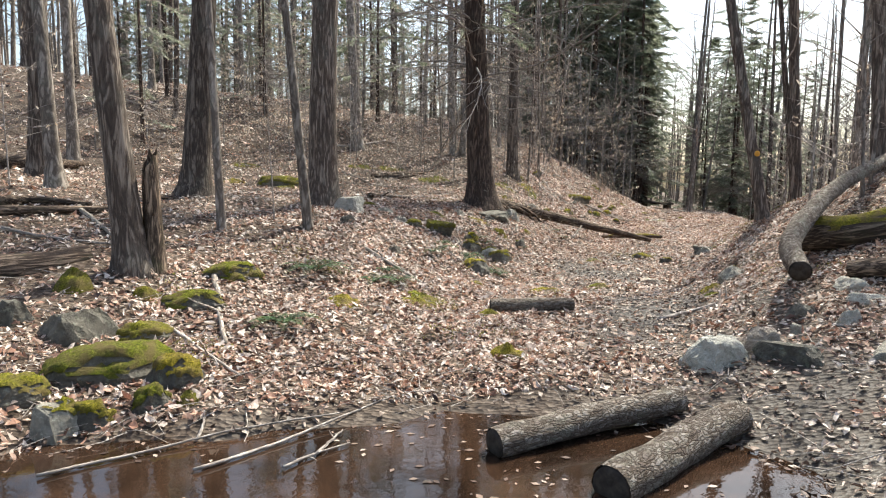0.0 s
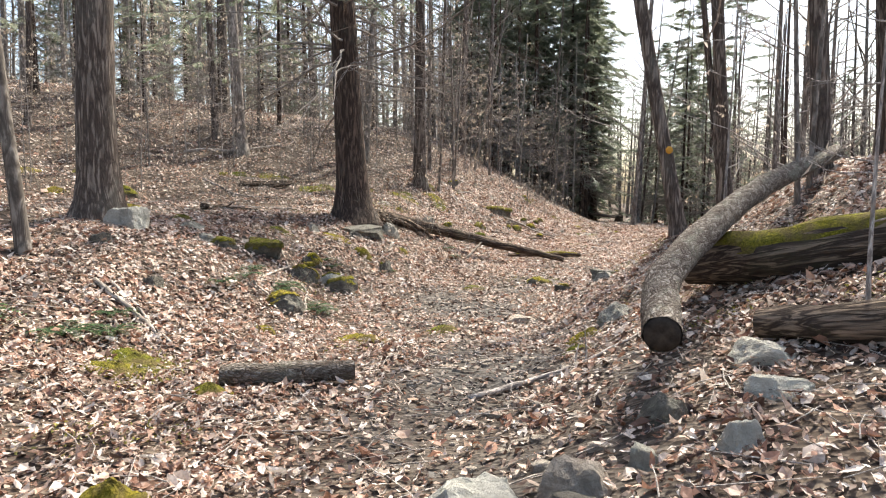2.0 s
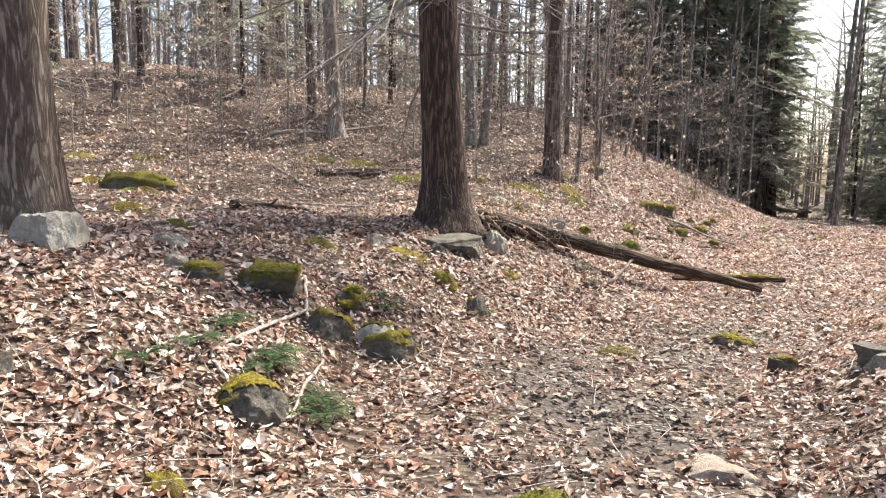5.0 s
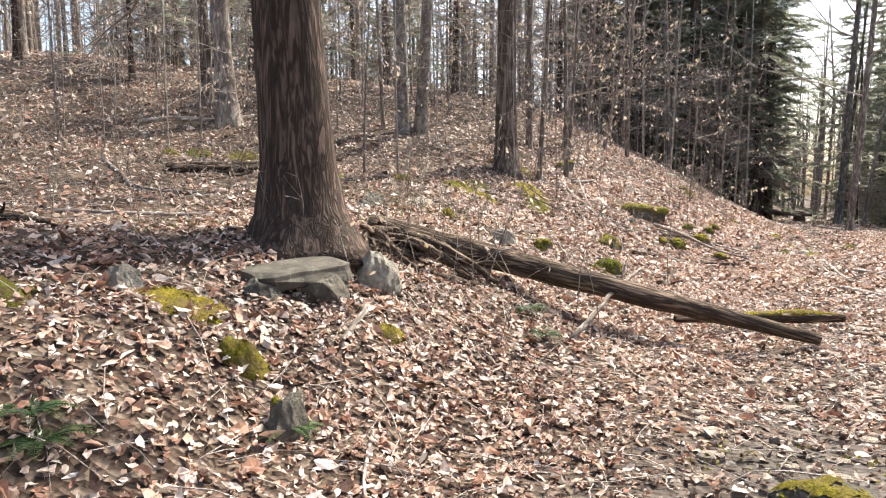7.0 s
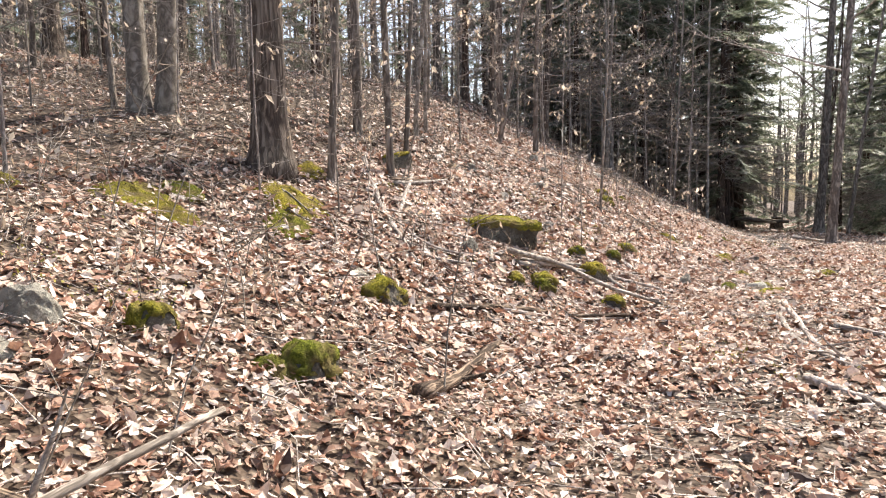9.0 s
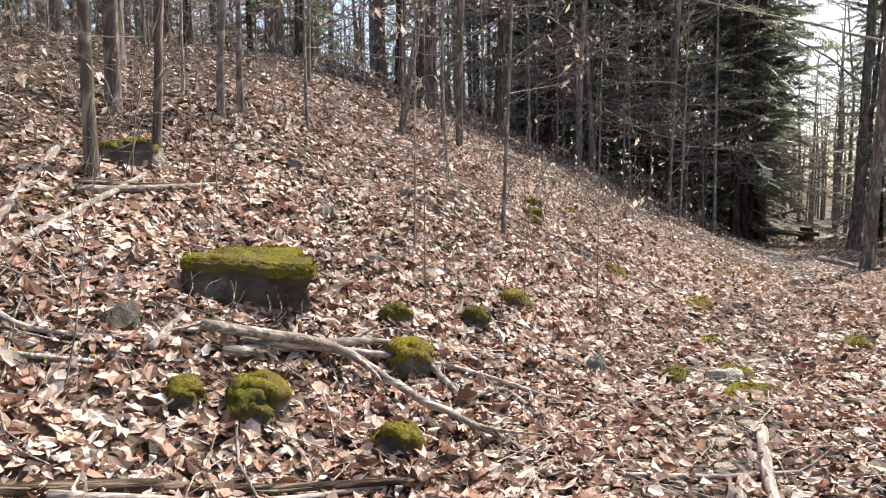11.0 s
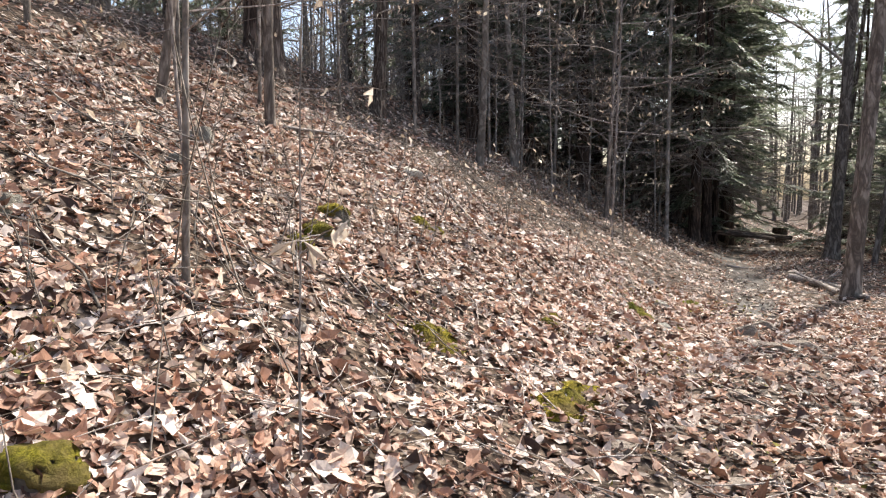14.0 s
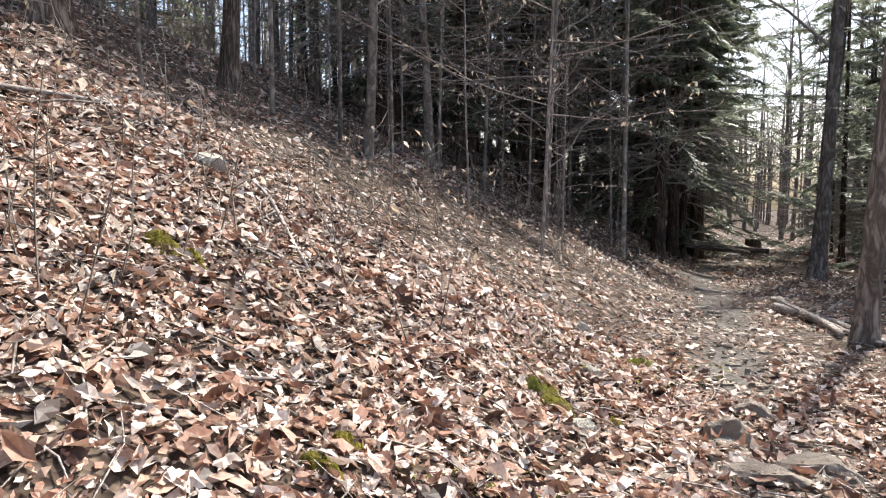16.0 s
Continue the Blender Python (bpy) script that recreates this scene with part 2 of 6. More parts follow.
DRY_LEAF = leaf_material("dry_leaves", ((0.0, (0.05, 0.032, 0.026)), (0.14, (0.15, 0.083, 0.060)), (0.30, (0.36, 0.20, 0.14)), (0.50, (0.49, 0.335, 0.255)), (0.68, (0.61, 0.49, 0.415)), (0.82, (0.74, 0.66, 0.60)), (1.0, (0.82, 0.765, 0.72))), 0.22, 0.5)
WET_LEAF = leaf_material("wet_leaves", ((0.0, (0.03, 0.02, 0.015)), (0.4, (0.12, 0.075, 0.055)), (0.75, (0.29, 0.22, 0.175)), (1.0, (0.56, 0.49, 0.43))), 0.1)
PALE_LEAF = leaf_material("beech_leaves", ((0.0, (0.50, 0.40, 0.29)), (0.5, (0.70, 0.61, 0.50)), (1.0, (0.84, 0.79, 0.70))), 0.45)
# Paler needles for the young hemlocks: sun glare on the sprays, put into the colour.
NEEDLE_GLARE = leaf_material("young_needles_with_glare", ((0.0, (0.16, 0.21, 0.14)), (0.5, (0.33, 0.38, 0.29)), (1.0, (0.62, 0.64, 0.56))), 0.5, 0.35)
# Brighter than real foliage: the haze among the trees is put into this colour.
NEEDLE = leaf_material("hemlock_needles", ((0.0, (0.10, 0.135, 0.09)), (0.45, (0.18, 0.225, 0.155)), (0.8, (0.31, 0.355, 0.27)), (1.0, (0.54, 0.56, 0.49))), 0.6, 0.4)
MOSS_TUFT = leaf_material("moss_tufts", ((0.0, (0.06, 0.06, 0.015)), (0.5, (0.19, 0.18, 0.045)), (1.0, (0.38, 0.35, 0.10))), 0.2, 0.9)
FERN_LEAF = leaf_material("fern_green", ((0.0, (0.02, 0.05, 0.015)), (0.6, (0.05, 0.11, 0.03)), (1.0, (0.10, 0.17, 0.05))), 0.3)


def moss_material():
    m, n, l, b = material("moss", 0.95, 0.1)
    v = coords(n, l, (1, 1, 1))
    k = noise_tex(n, l, v, 55, 5, 0.75)
    broad = noise_tex(n, l, v, 7, 4, 0.6)
    col = colour_ramp(n, l, k, (0.25, (0.025, 0.028, 0.006)), (0.48, (0.14, 0.125, 0.018)), (0.72, (0.40, 0.335, 0.05)))
    info = n.new("ShaderNodeObjectInfo")
    tone = colour_ramp(n, l, info.outputs["Random"], (0, (0.55, 0.7, 0.55)), (1, (1.2, 1.1, 0.9)))
    col = mix(n, l, 1.0, col, tone, "MULTIPLY")
    col = mix(n, l, colour_ramp(n, l, broad, (0.40, (0, 0, 0)), (0.62, (0.85, 0.85, 0.85))), col, (0.13, 0.095, 0.045))
    l.new(col, b.inputs["Base Color"])
    relief(n, l, b, k, 1.0, 0.02)
    return m


MOSS = moss_material()


def rock_material(name, a, c, lichen):
    m, n, l, b = material(name, 0.8, 0.3)
    v = coords(n, l, (1, 1, 1))
    k = noise_tex(n, l, v, 9, 8, 0.7, 0.3)
    col = colour_ramp(n, l, k, (0.3, a), (0.7, c))
    spots = noise_tex(n, l, v, 14, 6, 0.75)
    col = mix(n, l, colour_ramp(n, l, spots, (0.56, (0, 0, 0)), (0.64, (0.75, 0.75, 0.75))), col, lichen)
    info = n.new("ShaderNodeObjectInfo")
    tone = colour_ramp(n, l, info.outputs["Random"], (0, (0.75, 0.75, 0.75)), (1, (1.15, 1.12, 1.08)))
    l.new(mix(n, l, 1.0, col, tone, "MULTIPLY"), b.inputs["Base Color"])
    relief(n, l, b, noise_tex(n, l, v, 22, 8, 0.75), 0.9, 0.04)
    return m


ROCK = rock_material("grey_rock", (0.17, 0.155, 0.125), (0.42, 0.395, 0.335), (0.52, 0.52, 0.43))
ROCK_TAN = rock_material("tan_rock", (0.22, 0.18, 0.145), (0.42, 0.36, 0.30), (0.36, 0.33, 0.28))
ROCK_DARK = rock_material("dark_rock", (0.06, 0.054, 0.044), (0.19, 0.172, 0.14), (0.24, 0.25, 0.19))
ROCK_PALE = rock_material("pale_rock", (0.38, 0.355, 0.30), (0.62, 0.59, 0.51), (0.35, 0.35, 0.28))


def water_material():
    m, n, l, b = material("brook_water", 0.04, 0.5)
    v = coords(n, l, (1, 1, 1))
    silt = noise_tex(n, l, v, 1.6, 5, 0.6)
    l.new(colour_ramp(n, l, silt, (0.35, (0.014, 0.008, 0.005)), (0.7, (0.05, 0.027, 0.016))), b.inputs["Base Color"])
    relief(n, l, b, noise_tex(n, l, v, 9, 3), 0.12, 0.01)
    return m


WATER = water_material()


def paint(name, c):
    m, n, l, b = material(name, 0.6, 0.4)
    k = noise_tex(n, l, coords(n, l, (1, 1, 1)), 60, 4)
    l.new(colour_ramp(n, l, k, (0.3, tuple(0.7 * x for x in c)), (0.7, c)), b.inputs["Base Color"])
    return m


BLAZE = paint("orange_blaze", (0.75, 0.36, 0.04))

# ---- building helpers ----
class Shape:
    """Vertices and faces gathered for one mesh."""

    def __init__(self):
        self.v, self.f = [], []

    def tube(self, points, radii, sides=8, wobble=0.0, cap=True, flute=0.0):
        points = [Vector(p) for p in points]
        start, last, side = len(self.v), len(points) - 1, None
        for i, p in enumerate(points):
            way = (points[min(i + 1, last)] - points[max(i - 1, 0)]).normalized()
            if side is None:
                side = way.orthogonal().normalized()
            side = (side - way * side.dot(way)).normalized()
            up = way.cross(side)
            for k in range(sides):
                a = math.tau * k / sides
                r = radii[i] * (1 + wobble * noise.noise((2.2 * math.cos(a) + start, 2.2 * math.sin(a), 1.1 * p.length / max(radii[0] * 3, 0.05))))
                r *= 1 + flute * max(0, 1 - i / (0.22 * last + 1e-6)) * (0.5 + 0.5 * math.cos(5 * a + start)) if flute else 1
                self.v.append(p + (side * math.cos(a) + up * math.sin(a)) * r)
            if i:
                o = start + (i - 1) * sides
                for k in range(sides):
                    n = (k + 1) % sides
                    self.f.append((o + k, o + n, o + sides + n, o + sides + k))
        if cap:
            self.f.append(tuple(start + sides - 1 - k for k in range(sides)))
            self.f.append(tuple(start + last * sides + k for k in range(sides)))

    def blade(self, p, way, up, length, width, fold=0.3):
        """A pointed leaf of four faces, folded along its middle."""
        side = way.cross(up).normalized()
        s = len(self.v)
        mid = p + way * length * 0.5
        self.v += [p, mid + side * width * 0.5 + up * width * fold, p + way * length, mid - side * width * 0.5 + up * width * fold, mid]
        self.f += [(s, s + 1, s + 4), (s + 4, s + 1, s + 2), (s, s + 4, s + 3), (s + 4, s + 2, s + 3)]

    def mesh(self, name, mat, smooth=True):
        me = bpy.data.meshes.new(name)
        me.from_pydata([tuple(v) for v in self.v], [], self.f)
        me.materials.append(mat)
        if smooth:
            me.polygons.foreach_set("use_smooth", [True] * len(me.polygons))
        me.update()
        return me


def part(name, shape, mat, parent, label="", smooth=True):
    ob = new(name, shape.mesh(name, mat, smooth) if isinstance(shape, Shape) else shape)
    ob.parent = parent
    return tagged(ob, label)


def empty(name):
    ob = new(name)
    ob.empty_display_size = 0.2
    return ob


def bent(start, way, length, steps, bend, rng, rise=0.0):
    """A wandering line of points."""
    p, d, out = Vector(start), Vector(way).normalized(), [Vector(start)]
    for _ in range(steps):
        d = (d + Vector((rng.uniform(-bend, bend), rng.uniform(-bend, bend), rng.uniform(-bend, bend) + rise))).normalized()
        p = p + d * (length / steps)
        out.append(p.copy())
    return out


def along(points, f):
    """The point and the direction at the share f of a line."""
    x = f * (len(points) - 1)
    i = min(int(x), len(points) - 2)
    return points[i].lerp(points[i + 1], x - i), (points[i + 1] - points[i]).normalized()


def trunk_line(rng, height_m, lean, bend=0.02, steps=22):
    """Points of a trunk from just under the ground; closer together at the foot."""
    pts, x, y, vx, vy = [], 0.0, 0.0, 0.0, 0.0
    for i in range(steps + 1):
        f = (i / steps) ** 1.6
        z = -0.15 + f * height_m
        vx, vy = vx + rng.uniform(-bend, bend), vy + rng.uniform(-bend, bend)
        x, y = x + vx * height_m / steps * 0.4, y + vy * height_m / steps * 0.4
        pts.append(Vector((lean[0] * z + x, lean[1] * z + y, z)))
    return pts


def trunk_radii(pts, radius, flare=0.5, tip=0.25, spread_z=0.22):
    h = pts[-1].z
    return [radius * ((1 - (1 - tip) * max(p.z, 0) / h) + flare * math.exp(-max(p.z + 0.1, 0) / spread_z)) for p in pts]


def bare_tree(seed, height_m=14.0, radius=0.2, lean=(0, 0), bark_mat=BARK, first=0.3, limbs=12, name="tree", sides=14, twigs=4, reach=0.28, bend=0.02):
    """A leafless tree: a tapered trunk with a flared foot, limbs and twigs."""
    rng = random.Random(seed)
    root = empty(name)
    pts = trunk_line(rng, height_m, lean, bend)
    s = Shape()
    s.tube(pts, trunk_radii(pts, radius, 0.55 if radius > 0.08 else 0.25), sides, 0.10, flute=0.35 if radius > 0.12 else 0.0)
    part("trunk", s, bark_mat, root)
    s = Shape()
    for i in range(limbs):
        f = first + (0.97 - first) * (i + rng.random()) / limbs
        p, up = along(pts, f ** 0.62)
        a = rng.uniform(0, math.tau)
        out = Vector((math.cos(a), math.sin(a), rng.uniform(0.25, 0.9)))
        length = height_m * reach * (1.15 - f) * rng.uniform(0.6, 1.2)
        r0 = max(0.006, radius * (1 - 0.8 * f) * 0.36)
        limb = bent(p, out, length, 6, 0.22, rng, 0.06)
        s.tube(limb, [r0 * (1 - 0.8 * k / 6) for k in range(7)], 5, cap=False)
        for _ in range(twigs):
            q, d = along(limb, rng.uniform(0.2, 0.95))
            w = (d + Vector((rng.uniform(-1, 1), rng.uniform(-1, 1), rng.uniform(-0.3, 0.9)))).normalized()
            tw = bent(q, w, length * rng.uniform(0.25, 0.5), 3, 0.25, rng, 0.05)
            s.tube(tw, [r0 * 0.4, r0 * 0.3, r0 * 0.2, r0 * 0.1], 3, cap=False)
    tagged(part("crown", s, TWIG, root, "bare grey limbs and twigs"), kind="stuff")
    return root


def needle_sprays(s, limb, rng, size, count):
    """Flat drooping sprays of needles along a limb."""
    for _ in range(count):
        f = rng.uniform(0.25, 1.0)
        p, d = along(limb, f)
        side = d.cross(Vector((0, 0, 1))).normalized() * rng.choice((-1, 1))
        way = (d * rng.uniform(0.3, 1.0) + side * rng.uniform(0.5, 1.0) + Vector((0, 0, rng.uniform(-0.45, 0.05)))).normalized()
        up = Vector((rng.uniform(-0.3, 0.3), rng.uniform(-0.3, 0.3), 1)).normalized()
        long = size * rng.uniform(0.5, 1.1)
        for k in range(4):
            q = p + way * long * k * 0.22
            for sg in (-1, 1):
                fin = (way + sg * way.cross(up).normalized() * 0.9 + up * rng.uniform(-0.25, 0.1)).normalized()
                s.blade(q, fin, up, long * (0.44 - 0.06 * k), long * 0.14, 0.1)


def hemlock(seed, height_m=16.0, radius=0.22, first=0.15, limbs=46, reach=3.2, spray=0.5, sprays=16, name="hemlock", lean=(0, 0), dead=6, flare=0.5, spread_z=0.22, needles=None, lush=0):
    """A hemlock: trunk, dead lower boughs and tiers of drooping green sprays."""
    rng = random.Random(seed)
    root = empty(name)
    pts = trunk_line(rng, height_m, lean, 0.008)
    s = Shape()
    s.tube(pts, trunk_radii(pts, radius, flare, 0.08, spread_z), 20, 0.08, flute=0.3)
    part("trunk", s, BARK_HEMLOCK, root)
    b, g = Shape(), Shape()
    for i in range(limbs + dead + lush):
        alive, sunny = i >= dead, i >= limbs + dead
        f = first + (0.98 - first) * ((i - dead + rng.random()) / limbs) if alive else rng.uniform(0.12, first + 0.1)
        f = rng.uniform(0.24, 0.42) if sunny else f
        p, up = along(pts, max(0.02, f) ** 0.62)
        a = rng.uniform(0.0, 1.3) if sunny else rng.uniform(0, math.tau)
        length = reach * (1.08 - f) ** 0.5 * rng.uniform(0.3, 1.2) * (1 if alive else 0.85)
        limb = bent(p, Vector((math.cos(a), math.sin(a), rng.uniform(-0.3, 0.3))), length, 6, 0.16, rng, rng.uniform(-0.09, 0.01))
        r0 = 0.013 + 0.018 * (1 - f)
        b.tube(limb, [r0 * (1 - 0.85 * k / 6) for k in range(7)], 4, cap=False)
        for _ in range(3 if alive else 7):
            q, d = along(limb, rng.uniform(0.2, 0.9))
            w = (d + Vector((rng.uniform(-0.9, 0.9), rng.uniform(-0.9, 0.9), rng.uniform(-0.4, 0.2)))).normalized()
            b.tube(bent(q, w, length * rng.uniform(0.2, 0.4), 3, 0.2, rng), [r0 * 0.35, r0 * 0.25, r0 * 0.18, r0 * 0.08], 3, cap=False)
        if alive:
            needle_sprays(g, limb, rng, spray, sprays)
    tagged(part("bough_tangle", b, TWIG, root, "thin pale grey boughs"), kind="stuff")
    tagged(part("crown", g, needles or NEEDLE, root, "drooping dark green needle sprays", smooth=False), kind="stuff")
    return root


def sapling(seed, height_m=3.5, radius=0.02, lean=(0, 0), leaves=50, bark_mat=BARK_PALE, name="sapling", limbs=9, reach=0.32, bend=0.05, thin=0.0065):
    """A thin young beech, with some pale dry leaves still hanging."""
    rng = random.Random(seed)
    root = empty(name)
    pts = trunk_line(rng, height_m, lean, bend, 14)
    s = Shape()
    s.tube(pts, trunk_radii(pts, radius, 0.3, 0.3), 7, 0.05)
    part("trunk", s, bark_mat, root)
    b, g = Shape(), Shape()
    ends = []
    for i in range(limbs):
        f = 0.25 + 0.73 * (i + rng.random()) / limbs
        p, up = along(pts, f ** 0.62)
        a = rng.uniform(0, math.tau)
        length = height_m * reach * (1.2 - f) * rng.uniform(0.6, 1.1)
        limb = bent(p, Vector((math.cos(a), math.sin(a), rng.uniform(-0.05, 0.3))), length, 5, 0.2, rng, 0.02)
        r0 = max(thin, radius * 0.4 * (1.1 - f))
        b.tube(limb, [r0 * (1 - 0.75 * k / 5) for k in range(6)], 4, cap=False)
        ends.append(limb)
        for _ in range(3):
            q, d = along(limb, rng.uniform(0.3, 0.95))
            tw = bent(q, d + Vector((rng.uniform(-1, 1), rng.uniform(-1, 1), rng.uniform(-0.2, 0.5))), length * 0.35, 3, 0.2, rng)
            b.tube(tw, [r0 * 0.5, r0 * 0.4, r0 * 0.3, r0 * 0.15], 3, cap=False)
            ends.append(tw)
    tagged(part("crown", b, TWIG, root, "fine grey twigs"), kind="stuff")
    for _ in range(leaves):
        q, d = along(rng.choice(ends), rng.uniform(0.4, 1.0))
        way = Vector((rng.uniform(-0.6, 0.6), rng.uniform(-0.6, 0.6), rng.uniform(-1.0, -0.2))).normalized()
        up = Vector((rng.uniform(-1, 1), rng.uniform(-1, 1), rng.uniform(-1, 1))).normalized()
        g.blade(q, way, up, rng.uniform(0.055, 0.1), rng.uniform(0.025, 0.045), 0.3)
    if leaves:
        tagged(part("leaves", g, PALE_LEAF, root, "pale papery beech leaves", smooth=False), kind="stuff")
    return root


def stand(ob, x, y, turn=0.0, size=1.0, sink=0.0):
    """Put a built thing on the ground."""
    ob.matrix_basis = Matrix.Translation(at(x, y, -sink)) @ Matrix.Rotation(turn, 4, "Z") @ Matrix.Scale(size, 4)
    return ob


def stand_copy(ob, x, y, turn=0.0, size=1.0, sink=0.0):
    c = copy_thing(ob, Matrix.Identity(4))
    return stand(c, x, y, turn, size, sink)


# ---- ground and brook ----
def spread(near_a, near_b, step, far_a, far_b):
    """Grid lines: even inside, ever wider outside."""
    out = list(np.arange(near_a, near_b, step))
    v, s = near_b, step
    while v < far_b:
        out.append(v)
        s *= 1.13
        v += s
    v, s, low = near_a, step, []
    while v > far_a:
        s *= 1.13
        v -= s
        low.append(v)
    return np.array(low[::-1] + out + [far_b])


gx, gy = spread(-6.0, 12.0, 0.11, -400, 400), spread(-1.0, 33.0, 0.12, -250, 600)
GX, GY = np.meshgrid(gx, gy)
GZ = height(GX, GY)
nx, ny = len(gx), len(gy)
idx = np.arange(nx * ny).reshape(ny, nx)
quads = np.stack([idx[:-1, :-1], idx[:-1, 1:], idx[1:, 1:], idx[1:, :-1]], -1).reshape(-1, 4)


def fast_mesh(name, verts, faces, mat, smooth=True):
    """A mesh from arrays of points and of faces with one number of corners."""
    me = bpy.data.meshes.new(name)
    k = faces.shape[1]
    me.vertices.add(len(verts))
    me.vertices.foreach_set("co", verts.astype(np.float32).ravel())
    me.loops.add(faces.size)
    me.loops.foreach_set("vertex_index", faces.astype(np.int32).ravel())
    me.polygons.add(len(faces))
    me.polygons.foreach_set("loop_start", np.arange(0, faces.size, k, dtype=np.int32))
    me.materials.append(mat)
    me.update(calc_edges=True)
    me.polygons.foreach_set("use_smooth", np.full(len(faces), smooth))
    return me


ground_mesh = fast_mesh("ground", np.stack([GX, GY, GZ], -1).reshape(-1, 3), quads, LITTER)


def muddiness(x, y):
    middle = np.interp(y, [4, 7, 9, 12, 14, 16, 24, 26.3, 28.2, 30.6, 37.4, 46, 60], [2.4, 2.6, 2.8, 3.1, 4.2, 5.3, 8.4, 9.4, 9.95, 10.4, 11.9, 15.2, 20.5])
    d = np.abs(middle - x + np.interp(y, [20, 28], [0.35, 0.12]) * bumps(y / 1.7, x / 5, 7))
    tread = np.clip(1.3 - d / np.interp(y, [4, 8, 12, 15, 24, 28], [0.9, 1.25, 1.3, 0.9, 0.7, 0.36]), 0, 1) * np.interp(y, [4, 6, 13, 16, 21, 24, 27, 28.5, 42, 55], [0.5, 1.0, 0.95, 0.4, 0.4, 0.5, 0.6, 1.0, 1.0, 0.6])
    brook = 3.8 + 0.10 * np.sin(1.3 * x) + 0.10 * (x - 1.0)
    wet = np.clip(1.5 - np.abs(y - brook) / 1.05, 0, 1) * np.interp(x, [-3.0, -1.5, 3.0, 4.5], [0.15, 1, 1, 0.2])
    return np.clip(np.maximum(tread, wet) * (0.75 + 0.5 * bumps(x / 0.6, y / 0.6, 8)), 0, 1)


mud_layer = ground_mesh.attributes.new("mud", "FLOAT", "POINT")
mud_layer.data.foreach_set("value", muddiness(GX, GY).astype(np.float32).ravel())
tagged(new("ground", ground_mesh), "forest floor of brown leaf mould with a muddy trail", "ground", kind="structure")

wx, wy = np.meshgrid(np.arange(-6.0, 5.0, 0.25), np.arange(1.0, 6.6, 0.25))
wi = np.arange(wx.size).reshape(wx.shape)
water_faces = np.stack([wi[:-1, :-1], wi[:-1, 1:], wi[1:, 1:], wi[1:, :-1]], -1).reshape(-1, 4)
WATER_Z = -0.13
tagged(new("water", fast_mesh("water", np.stack([wx, wy, np.full(wx.shape, WATER_Z)], -1).reshape(-1, 3), water_faces, WATER)), "shallow brown still water of a small brook", "water", kind="structure")

# ---- trees that stand by the trail ----
def tree(seed, x, y, label, **kw):
    return tagged(stand(bare_tree(seed, **kw), x, y), label, "tree")


tagged(stand(hemlock(1, height_m=20, radius=0.29, lean=(-0.05, 0.0), first=0.15, limbs=34, reach=4.6, spray=0.36, sprays=26, dead=40, flare=0.8, spread_z=0.26, lush=18), 0.99, 15.5), "tall hemlock with dark brown trunk above a stone slab", "tree")
tree(2, 2.32, 21.31, "brown ridged tree trunk on the leafy bank", height_m=17, radius=0.17, lean=(-0.02, 0.01), first=0.35)
tree(3, -2.05, 11.75, "stout brown tree with a pale rock at its foot", height_m=18, radius=0.25, lean=(0.03, 0.0), first=0.35)
tree(4, -3.31, 7.16, "rough old tree with mossy root foot by the brook", height_m=15, radius=0.155, lean=(-0.075, 0.0), first=0.4)


def snag(seed, x, y, r, tall, label):
    """A dead stem broken off to a jagged point."""
    rng = random.Random(seed)
    root = empty("snag")
    s = Shape()
    line = [(0, 0, -0.12), (0, 0, 0.04), (0.01, 0, 0.2), (0.0, 0.01, 0.45 * tall), (-0.015, 0, 0.8 * tall), (-0.02, 0, tall)]
    s.tube(line, [1.6 * r, 1.45 * r, 1.15 * r, r, 0.95 * r, 0.9 * r], 16, 0.3, cap=False, flute=0.4)
    rim = len(s.v) - 16
    for k in range(16):
        s.v[rim + k] = s.v[rim + k] + Vector((0, 0, 0.16 * math.cos(math.tau * k / 16) + rng.uniform(-0.09, 0.09)))
    part("trunk", s, ROTTEN, root, "dark flaking bark")
    core = Shape()
    core.tube([(0, 0, 0.5 * tall), (-0.015, 0, 0.85 * tall), (-0.02, 0, 0.98 * tall)], [0.85 * r, 0.75 * r, 0.3 * r], 10, 0.3)
    part("heartwood", core, CUT, root, "dark rotten broken wood")
    return tagged(stand(root, x, y), label, "dead tree")


snag(41, -3.12, 7.22, 0.09, 1.2, "broken dead stem beside the old mossy tree")
tree(5, -4.40, 11.91, "brown tree with a wide foot on the terrace", height_m=17, radius=0.24, lean=(0.05, 0.0), first=0.4)
lean_tree = tree(6, 5.75, 11.7, "dark leaning tree with an orange trail mark", height_m=15, radius=0.105, lean=(-0.165, 0.03), first=0.35, bend=0.03)
tree(7, 7.04, 13.10, "dark crooked tree on the berm", height_m=14, radius=0.11, lean=(-0.04, 0.0), first=0.3, bend=0.04)
tree(8, 7.16, 10.77, "dark straight tree on the berm crest", height_m=16, radius=0.115, lean=(-0.05, 0.0), first=0.3)
tree(9, 8.50, 11.46, "twin dark tree on the berm crest", height_m=15, radius=0.13, lean=(-0.06, 0.0), first=0.3)
tree(91, 8.20, 10.88, "twin dark tree on the berm crest", height_m=15, radius=0.12, lean=(0.03, 0.0), first=0.3)
tree(92, 6.15, 9.60, "thin grey young tree on the berm", height_m=6, radius=0.03, lean=(-0.05, 0.0), first=0.2, bark_mat=BARK_GREY, limbs=8)
